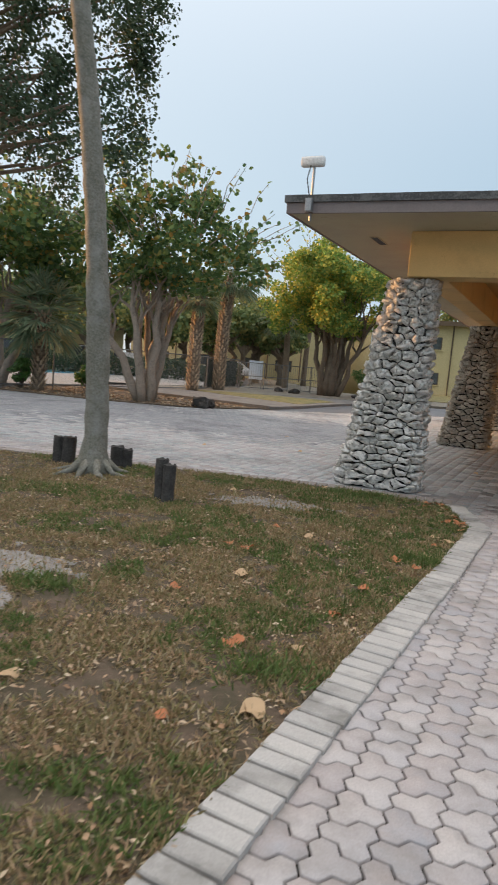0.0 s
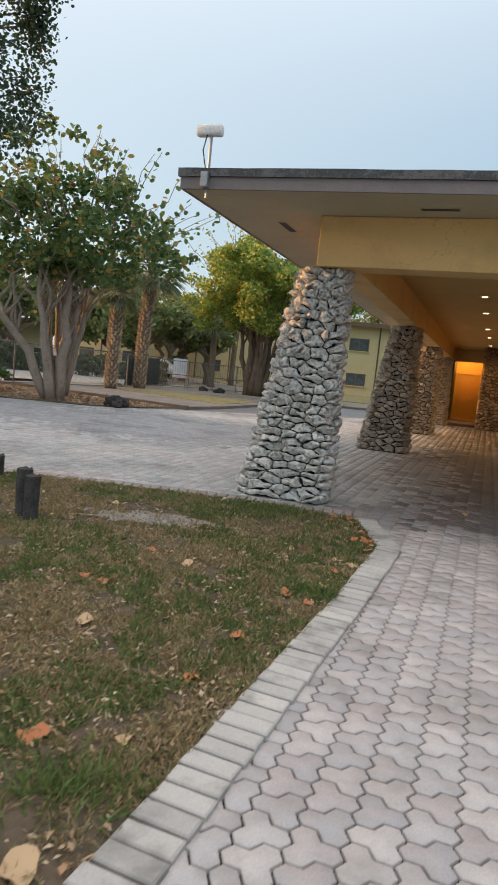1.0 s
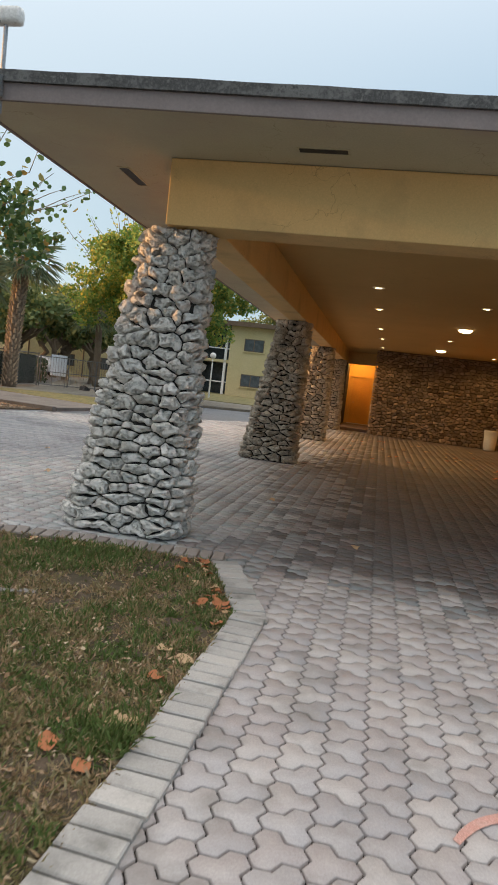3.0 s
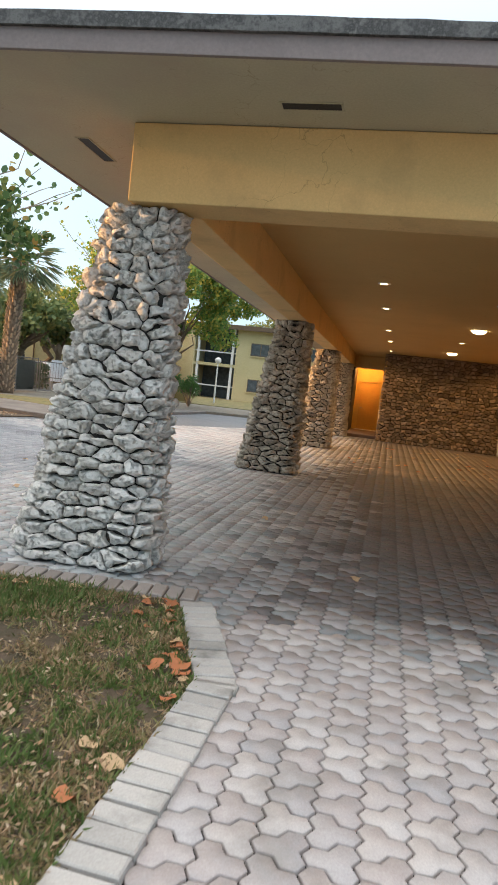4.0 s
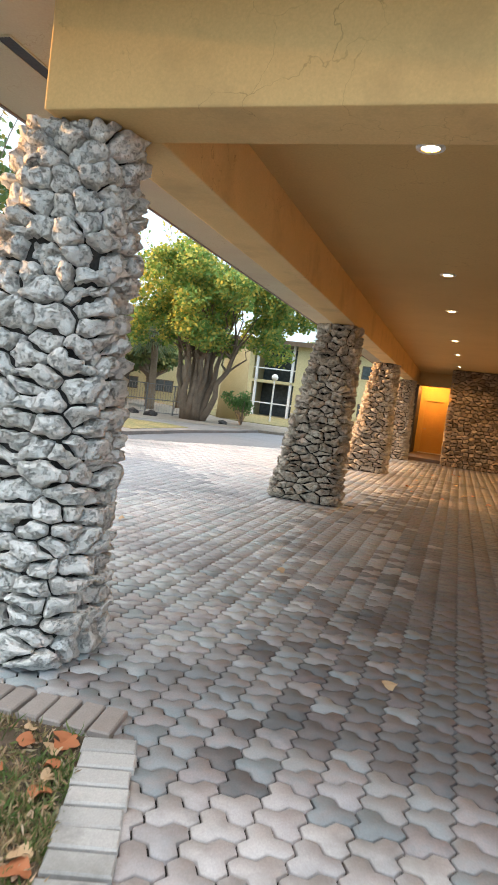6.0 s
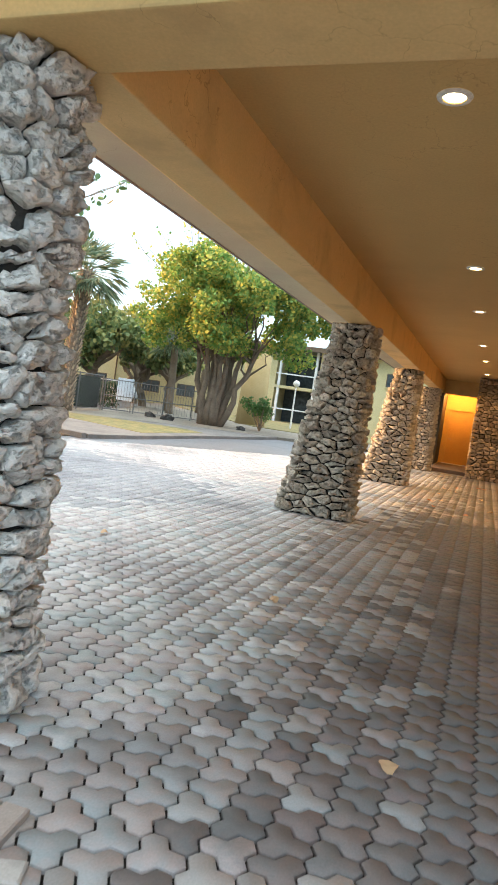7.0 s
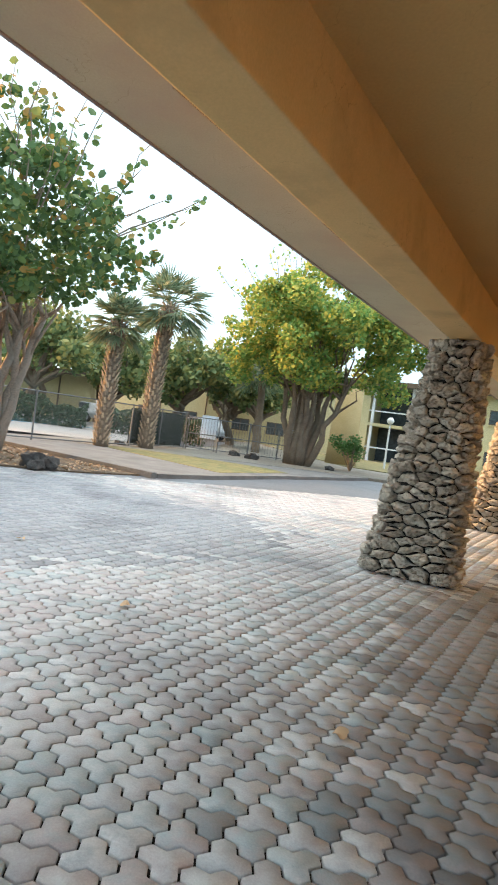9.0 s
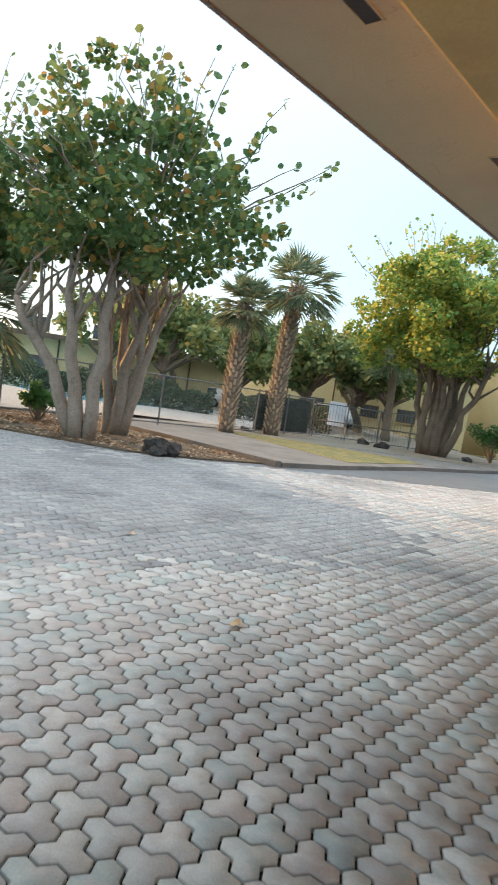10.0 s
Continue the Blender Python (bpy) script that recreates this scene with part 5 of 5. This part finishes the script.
bm = bmesh.new()
slab(bm, [(-0.7, 23.75), (0.2, 25.6), (1.6, 29.6), (3.4, 33.5), (4.5, 36.3), (-1.2, 38.2), (-9.5, 30.5), (-8.4, 27.25)], -0.03, 0.10)
structure("sidewalk", bm, M_WALK, "worn grey concrete walk beyond the court")
bm = bmesh.new()
slab(bm, [(0.1, 26.8), (1.5, 31.0), (0.6, 31.9), (-2.2, 32.0), (-4.9, 31.2), (-4.6, 30.2)], 0.0, 0.112)
structure("lawn_far", bm, M_YSTRIP, "small strip of sunlit dry yellow lawn")
bm = bmesh.new()
slab(bm, [(-7.4, 29.8), (-3.4, 31.0), (-0.4, 33.6), (3.4, 35.4), (9.0, 36.5), (20, 44), (20, 58), (-6, 64), (-3.9, 40.6)], 0.0, 0.108)
structure("lawn_back", bm, M_GROUND, "bare sandy strip under the trees")
bm = bmesh.new()
slab(bm, [(3.0, 43), (22, 40), (24, 56), (-4, 61)], 0.05, 0.14)
structure("lawn_building", bm, M_YLAWN, "dry lawn in front of the yellow building")

# pool yard behind the wire fence
FENCE0 = Vector((-7.44, 30.54, 0.1))
bm = bmesh.new()
pts = [FENCE0 - U * 14 - V * 0.2, FENCE0 + U * 9 - V * 0.2, FENCE0 + U * 22 - V * 14, FENCE0 - V * 45 + U * 8, FENCE0 - V * 30 - U * 14]
slab(bm, [(p.x, p.y) for p in pts], 0.0, 0.1)
structure("pool_deck", bm, M_DECK, "pale paved pool deck behind the wire fence")
bm = bmesh.new()
pts = [FENCE0 - V * 8 + U * 2, FENCE0 - V * 8 + U * 12, FENCE0 - V * 26 + U * 12, FENCE0 - V * 26 + U * 2]
slab(bm, [(p.x, p.y) for p in pts], 0.05, 0.115)
structure("pool", bm, M_POOL, "blue swimming pool behind the fence")


def wire_fence(start, along, length, height, wire, label, gaps=2.75):
    """Posts, rails and, where wire, crossed mesh."""
    ang = math.atan2(along.y, along.x)
    th = thing("chain_link_fence" if wire else "rail_fence", Matrix.Translation(start) @ Matrix.Rotation(ang, 4, "Z"), label, "fence")
    n = int(round(length / gaps))
    for i in range(n + 1):
        bm = bmesh.new()
        tube(bm, [(i * gaps, 0, -0.12), (i * gaps, 0, height + 0.04)], [0.03, 0.03], 8)
        part("post", bm, M_WIRE, th)
    for z in ((height, 0.08) if wire else (height, height * 0.5, 0.1)):
        bm = bmesh.new()
        tube(bm, [(0, 0, z), (n * gaps, 0, z)], [0.021, 0.021], 6)
        part("rail", bm, M_WIRE, th)
    verts, faces = [], []
    step = 0.075 if wire else 0.13

    def strand(p, q, r):
        i = len(verts)
        verts.extend([(p[0], -r, p[1]), (p[0] + r, r, p[1]), (p[0] - r, r, p[1]), (q[0], -r, q[1]), (q[0] + r, r, q[1]), (q[0] - r, r, q[1])])
        faces.extend([[i, i + 1, i + 4, i + 3], [i + 1, i + 2, i + 5, i + 4], [i + 2, i, i + 3, i + 5]])

    x = -height
    L = n * gaps
    while x < L:
        if wire:
            a0, a1 = max(x, 0), min(x + height, L)
            strand((a0, a0 - x), (a1, a1 - x), 0.0022)
            strand((a0, height - (a0 - x)), (a1, height - (a1 - x)), 0.0022)
        elif x > 0:
            strand((x, 0.1), (x, height), 0.008)
        x += step
    me = bpy.data.meshes.new("mesh_wire")
    me.from_pydata(verts, [], faces)
    me.materials.append(M_WIRE)
    ob = new("wire_mesh" if wire else "balusters", me)
    ob.parent = th
    ob["kind"] = "stuff"


FDIR = Vector((0.45, 0.893, 0))
FMID = Vector((-5.18, 30.39, 0.1))       # the fence bends a little beside the first palm
FEND = Vector((-3.84, 36.9, 0.1))
wire_fence(FMID - FDIR * 17.5, FDIR, 17.5, 1.55, True, "galvanised chain-link fence along the pool yard", 2.5)
wire_fence(FMID, (FEND - FMID).normalized(), 6.65, 1.55, True, "chain-link fence backed with dark cloth", 2.215)
wire_fence(FEND + Vector((0.1, 0.02, 0)), Vector((0.9, 0.43, 0)).normalized(), 5.5, 1.45, False, "dark metal rail fence by the walk", 1.4)

# dark green screen cloth on part of the fence
FB = (FEND - FMID).normalized()
th = thing("fence_screen", Matrix.Translation(FMID + FB * 2.3 + Vector((-0.08, 0, 0))) @ Matrix.Rotation(math.atan2(FB.y, FB.x), 4, "Z"), "dark green windbreak cloth tied to the fence", "screen")
bm = bmesh.new()
bmesh.ops.create_grid(bm, x_segments=40, y_segments=8, size=0.5)
for v in bm.verts:
    x, z = (v.co.x + 0.5) * 4.3, 0.1 + (v.co.y + 0.5) * 1.35
    v.co = Vector((x, 0.05 + 0.03 * noise.noise(Vector((x * 1.5, 0, z))), z))
bmesh.ops.solidify(bm, geom=bm.faces[:], thickness=0.004)
part("cloth", bm, M_SCREEN, th, smooth=True)

# white board by the fence
th = thing("notice_board", LOCAL @ Matrix.Translation(LOCAL.inverted() @ Vector((-3.0, 37.75, 0.1))), "pale blank board standing by the fence", "board")
bm = bmesh.new()
box(bm, -0.42, 0.42, -0.03, 0.03, 0.55, 1.58, None, 0.01)
part("panel", bm, M_SIGN, th)
for x in (-0.36, 0.36):
    bm = bmesh.new()
    tube(bm, [(x, 0.05, -0.1), (x, 0.05, 1.45)], [0.025, 0.025], 6)
    part("leg", bm, M_WIRE, th)

# ---- yellow two-storey building ----
BL = Matrix(((V.x, U.x, 0, 8.0), (V.y, U.y, 0, 60.0), (0, 0, 1, 0.12), (0, 0, 0, 1)))


def building(m, x0, x1, depth, height, bays, label, gap=None):
    th = thing("apartment_building", m, label, "building")
    bm = bmesh.new()
    spans = [(x0, x1)] if not gap else [(x0, gap[0]), (gap[1], x1)]
    for a, b in spans:
        box(bm, a, b, 0, depth, -0.2, height)
    if gap:
        box(bm, gap[0], gap[1], 3.0, depth, -0.2, height)
        box(bm, gap[0], gap[1], 0.0, 3.0, height * 0.46, height * 0.5)
    part("wall", bm, M_BLDG, th)
    bm = bmesh.new()
    slab(bm, [(x0 - 0.6, -0.7), (x1 + 0.6, -0.7), (x1 + 0.6, depth + 0.6), (x0 - 0.6, depth + 0.6)], height, height + 0.3)
    part("roof", bm, M_ROOF, th)
    bm = bmesh.new()
    box(bm, x0 - 0.62, x1 + 0.62, -0.75, -0.68, height - 0.05, height + 0.32)
    part("eave_board", bm, M_TRIM, th)
    for x in bays:
        for z in (0.85, 3.85):
            bm = bmesh.new()
            box(bm, x - 0.85, x + 0.85, -0.03, -0.003, z, z + 1.05)
            w = part("window", bm, M_TRIM, th, "dark framed sliding window")
            for s in (-1, 1):
                bm = bmesh.new()
                box(bm, x + s * 0.41 - 0.37, x + s * 0.41 + 0.37, -0.038, -0.031, z + 0.07, z + 0.98)
                part("pane", bm, M_GLASS, w)
            bm = bmesh.new()
            box(bm, x - 0.95, x + 0.95, -0.12, -0.003, z - 0.08, z - 0.003)
            part("sill", bm, M_BLDG, w)
        bm = bmesh.new()
        tube(bm, [(x + 1.7, -0.06, -0.1), (x + 1.7, -0.06, height)], [0.06, 0.06], 6)
        part("downpipe", bm, M_TRIM, th, "brown downpipe")
    if gap:
        for x in (gap[0] + 0.3, gap[1] - 0.3):
            bm = bmesh.new()
            box(bm, x - 0.1, x + 0.1, 0.0, 0.2, -0.2, height)
            part("post", bm, M_WHITE, th, "white post of the breezeway")
        # dark sheet in place of the shade deep inside the opening
        bm = bmesh.new()
        box(bm, gap[0] + 0.05, gap[1] - 0.05, 2.9, 2.99, 0.0, height - 0.1)
        part("glazing", bm, M_GLASS, th, "dark sheet standing in for shade inside the breezeway")
        bm = bmesh.new()
        box(bm, gap[0], gap[1], 0.06, 0.12, 1.0, 1.1)
        part("rail", bm, M_WHITE, th, "white rail of the ground floor")
        bm = bmesh.new()
        box(bm, gap[0], gap[1], 0.06, 0.12, height * 0.5 + 0.9, height * 0.5 + 1.0)
        part("rail", bm, M_WHITE, th, "white rail of the upper landing")
    return th


building(BL, -30, 12, 9, 5.9, [-26, -21, -15.6, -12.2, 1.4, 5.5, 9.5], "pale yellow two-storey apartment building with brown trim", (-4.3, -0.7))
building(Matrix.Translation((-26, 52, 0)) @ Matrix.Rotation(radians(20), 4, "Z"), -14, 10, 8, 3.4, [-9, -4, 1, 6], "low pale yellow building beyond the pool")

# added out of view: its height keeps the low sun off the court
building(Matrix.Translation((-35, 16.5, 0)) @ Matrix.Rotation(radians(78), 4, "Z"), -10, 13.5, 8, 6.25, [-7, -2.5, 2, 6.5, 10.5], "unseen pale yellow two-storey building added to shade the court")

# globe lamp post
th = thing("street_lamp", Matrix.Translation((5.15, 47.0, 0.1)), "white globe lamp on a slim white post", "street lamp")
bm = bmesh.new()
tube(bm, [(0, 0, -0.05), (0, 0, 2.6)], [0.06, 0.045], 10)
part("pole", bm, M_WHITE, th)
bm = bmesh.new()
bmesh.ops.create_uvsphere(bm, u_segments=16, v_segments=10, radius=0.2)
bmesh.ops.translate(bm, vec=(0, 0, 2.77), verts=bm.verts[:])
part("globe", bm, M_WHITE, th, "white glass globe", True)

# tan round pillar by the fig tree
th = thing("round_pillar", Matrix.Translation((2.75, 45.0, 0.1)), "thick tan plastered round pillar", "pillar")
bm = bmesh.new()
tube(bm, [(0, 0, -0.05), (0, 0, 1.2), (0, 0, 4.2)], [0.85, 0.8, 0.72], 24)
part("shaft", bm, M_TANPLASTER, th, smooth=True)


# clipped dark hedge along the far side of the pool yard
rng = np.random.default_rng(77)
for h0, h1, hh in ((Vector((-21.0, 37.5, 0)), Vector((-10.5, 41.5, 0)), 1.5), (Vector((-9.8, 41.8, 0)), Vector((-4.6, 43.6, 0)), 1.35)):
    th = thing("hedge", Matrix.Translation(h0), "dark green clipped hedge beyond the fence", "hedge")
    d = h1 - h0
    side = Vector((-d.y, d.x, 0)).normalized()
    count = int(d.length * 900)
    f, w, zz = rng.random(count), rng.normal(size=count) * 0.3, rng.random(count) ** 0.7 * hh
    zz *= 0.9 + 0.15 * np.sin(f * d.length * 1.7) + 0.08 * np.sin(f * d.length * 5.1)
    p = f[:, None] * np.array(d)[None, :] + w[:, None] * np.array(side)[None, :]
    p[:, 2] = zz + 0.02
    ob = new("leaves", scatter("leaves", LEAF, LEAF_F, frames(rng, p, 0.13, 0.3), M_PINE))
    ob.parent = th
    bm = bmesh.new()
    for k in range(int(d.length * 2)):
        q = d * ((k + 0.5) / int(d.length * 2))
        tube(bm, limb_path(q - Vector((0, 0, 0.05)), q + side * rng.normal() * 0.15 + Vector((0, 0, hh * 0.85)), 0.15, rng, 3), [0.03, 0.025, 0.018, 0.008], 5)
    part("stems", bm, M_FIGBARK, th)

# parked car behind the fence
def car(m, label):
    th = thing("car", m, label, "car")
    prof = [(-2.1, 0.35), (2.1, 0.35), (2.15, 0.75), (1.3, 0.92), (0.6, 1.42), (-1.2, 1.45), (-1.9, 0.98), (-2.15, 0.9)]
    bm = bmesh.new()
    a = [bm.verts.new((x, -0.85, z)) for x, z in prof]
    b = [bm.verts.new((x, 0.85, z)) for x, z in prof]
    bm.faces.new(a)
    bm.faces.new(b[::-1])
    for i in range(len(prof)):
        bm.faces.new((a[i], b[i], b[(i + 1) % len(prof)], a[(i + 1) % len(prof)]))
    bmesh.ops.recalc_face_normals(bm, faces=bm.faces[:])
    bmesh.ops.bevel(bm, geom=bm.edges[:], offset=0.07, segments=2, affect="EDGES")
    part("body", bm, M_CAR, th, smooth=True)
    for s in (-1, 1):
        bm = bmesh.new()
        slab(bm, [(-1.5, 0.98), (1.0, 0.98), (0.5, 1.36), (-1.1, 1.38)], 0, 0.01)
        bmesh.ops.transform(bm, matrix=Matrix.Translation((0, s * 0.853, 0)) @ Matrix.Rotation(radians(90), 4, "X"), verts=bm.verts[:])
        part("side_window", bm, M_GLASS, th)
        for x in (-1.3, 1.35):
            bm = bmesh.new()
            tube(bm, [(x, s * 0.7, 0.32), (x, s * 0.88, 0.32)], [0.32, 0.32], 18)
            w = part("wheel", bm, M_TYRE, th)
            bm = bmesh.new()
            tube(bm, [(x, s * 0.87, 0.32), (x, s * 0.89, 0.32)], [0.2, 0.19], 14)
            part("rim", bm, M_GREYMETAL, w)


car(pose(-8.0, 56.0, 0.1, 0, 0, 160), "white parked car behind the fence")
car(pose(-17.0, 56.0, 0.1, 0, 0, 150), "pale parked car under the trees")

# ---- far trees: a loose belt round the place ----
def far_tree(x, y, h, r, seed):
    rng = np.random.default_rng(seed)
    th = thing("far_tree", Matrix.Translation((x, y, 0)), "distant broad-leaved tree in evening haze", "tree", "far trees")
    bm = bmesh.new()
    cents, rads = clumps_in(rng, (0, 0, h * 0.68), (r, r, h * 0.27), 26, r * 0.2, r * 0.38)
    tube(bm, limb_path((0, 0, -0.1), (0, 0, h * 0.5), 0.4, rng), [0.3, 0.27, 0.25, 0.22, 0.2, 0.18, 0.15], 8, 0.2)
    for c in cents[:10]:
        tube(bm, limb_path((0, 0, h * 0.3), c, 0.4, rng, 4), [0.16, 0.12, 0.09, 0.06, 0.02], 6)
    part("trunk", bm, M_FIGBARK, th)
    p = crown_points(rng, cents, rads, 3600, 0.3)
    ob = new("crown", scatter("crown", LEAF, LEAF_F, frames(rng, p, 0.3, 0.4), M_FARTREE))
    ob.parent = th


for i, (x, y, h, r) in enumerate(((-14, 42, 6.5, 3.2), (-7, 46, 6, 2.6), (-21, 47, 7, 3.2), (-2.5, 48, 6, 2.4), (-18, 50, 7.5, 3.5), (-12.5, 50, 6.5, 3), (-8.5, 62, 8, 3.5), (-22, 54, 8, 4), (-4.5, 50, 6, 2.6), (-11, 54, 7, 3.2), (-17, 58, 8, 4), (-6.5, 57, 7, 3), (13, 74, 9.5, 3.5), (-52, 22, 7, 4), (-27, 60, 9, 4.5), (-2.5, 75, 10, 4.5), (20, 72, 11, 5))):
    far_tree(x, y, h, r, 100 + i)

# ---- fallen leaves ----
DEAD = [(0.5 * (1 - 0.12 * math.cos(3 * a) - 0.14 * (k % 4 == 1)) * math.cos(a), 0.42 * (1 + 0.1 * math.sin(2 * a)) * math.sin(a), 0.1 * math.sin(2 * a + 1) + 0.07 * math.cos(3 * a)) for k, a in ((k, 6.2832 * k / 14) for k in range(14))]
DEAD += [(0.5 * x, 0.5 * y, 0.2 * z - 0.02) for x, y, z in DEAD] + [(0, 0, 0.0)]
DEAD_F = [[k, (k + 1) % 14, 14 + (k + 1) % 14, 14 + k] for k in range(14)] + [[14 + k, 14 + (k + 1) % 14, 28] for k in range(14)]
DEAD_MESH = [scatter("fallen_leaf", DEAD, DEAD_F, [np.eye(4)], mt) for mt in (M_LEAFRED, M_LEAFTAN)]


def fallen(x, y, s, which, z=None):
    ob = new("fallen_leaf", DEAD_MESH[which])
    h = lawn_height(x, y) if z is None else z
    ob.matrix_basis = pose(x, y, h + 0.024, random.uniform(-12, 12), random.uniform(-12, 12), random.uniform(0, 360)) @ Matrix.Diagonal((s * 0.8, s * 0.8, s * 0.8, 1))
    tagged(ob, "fallen sea grape leaf, shade-darkened reddish" if which == 0 else "fallen dry leaf, pale orange", "leaf", "fallen leaves")


for x, y, s, w in ((0.88, 5.86, 0.16, 1), (1.19, 4.04, 0.18, 1), (0.82, 6.55, 0.16, 0), (0.66, 6.6, 0.12, 0), (0.99, 4.71, 0.16, 0), (0.49, 5.47, 0.11, 0), (0.82, 3.89, 0.11, 0), (-0.45, 4.6, 0.12, 0),
                   (0.05, 4.05, 0.12, 1), (1.3, 7.1, 0.13, 1), (1.75, 5.9, 0.13, 0), (1.55, 5.35, 0.12, 0), (1.35, 4.75, 0.1, 1), (2.05, 6.7, 0.13, 0), (2.2, 6.55, 0.1, 0), (0.35, 8.9, 0.14, 1), (1.0, 7.4, 0.1, 0)):
    fallen(x, y, s, w)
lr = random.Random(9)
for i in range(24):   # drift of leaves along the border's inner side
    f = lr.random()
    p = KERB[1].lerp(KERB[2], f) if lr.random() < 0.65 else KERB[1].lerp(BEND, f)
    fallen(p.x - abs(lr.gauss(0.02, 0.09)) - 0.05, p.y, lr.uniform(0.07, 0.17), lr.choice((0, 1)))
for i in range(9):
    p = KERB[2].lerp(KERB[3], lr.random())
    fallen(p.x, p.y - abs(lr.gauss(0.02, 0.08)) - 0.06, lr.uniform(0.07, 0.15), lr.choice((0, 1)))
for i in range(60):
    v, u = lr.uniform(1.2, 7.5), lr.uniform(9.5, 19)
    p = W(v, u)
    fallen(p.x, p.y, lr.uniform(0.08, 0.16), lr.choice((0, 1, 1)), 0.0)
for x, y in ((0.49, 15.5), (0.9, 13.2), (3.9, 12.6), (4.4, 10.4), (-0.8, 12.8), (2.2, 14.0)):
    fallen(x, y, 0.12, 1, 0.0)

# ---- nearest pavers, each a piece of its own ----
for k, m in near_list[:300]:
    ob = new("paver", near_mesh[k])
    ob.parent = paving
    ob.matrix_basis = Matrix(m.tolist())
for k in (0, 1):
    rest = [m for kk, m in near_list[300:] if kk == k]
    if rest:
        ob = new("pavers", scatter("pavers", *PAVER[k], rest, M_PATH))
        ob.parent = paving
        ob["kind"] = "stuff"
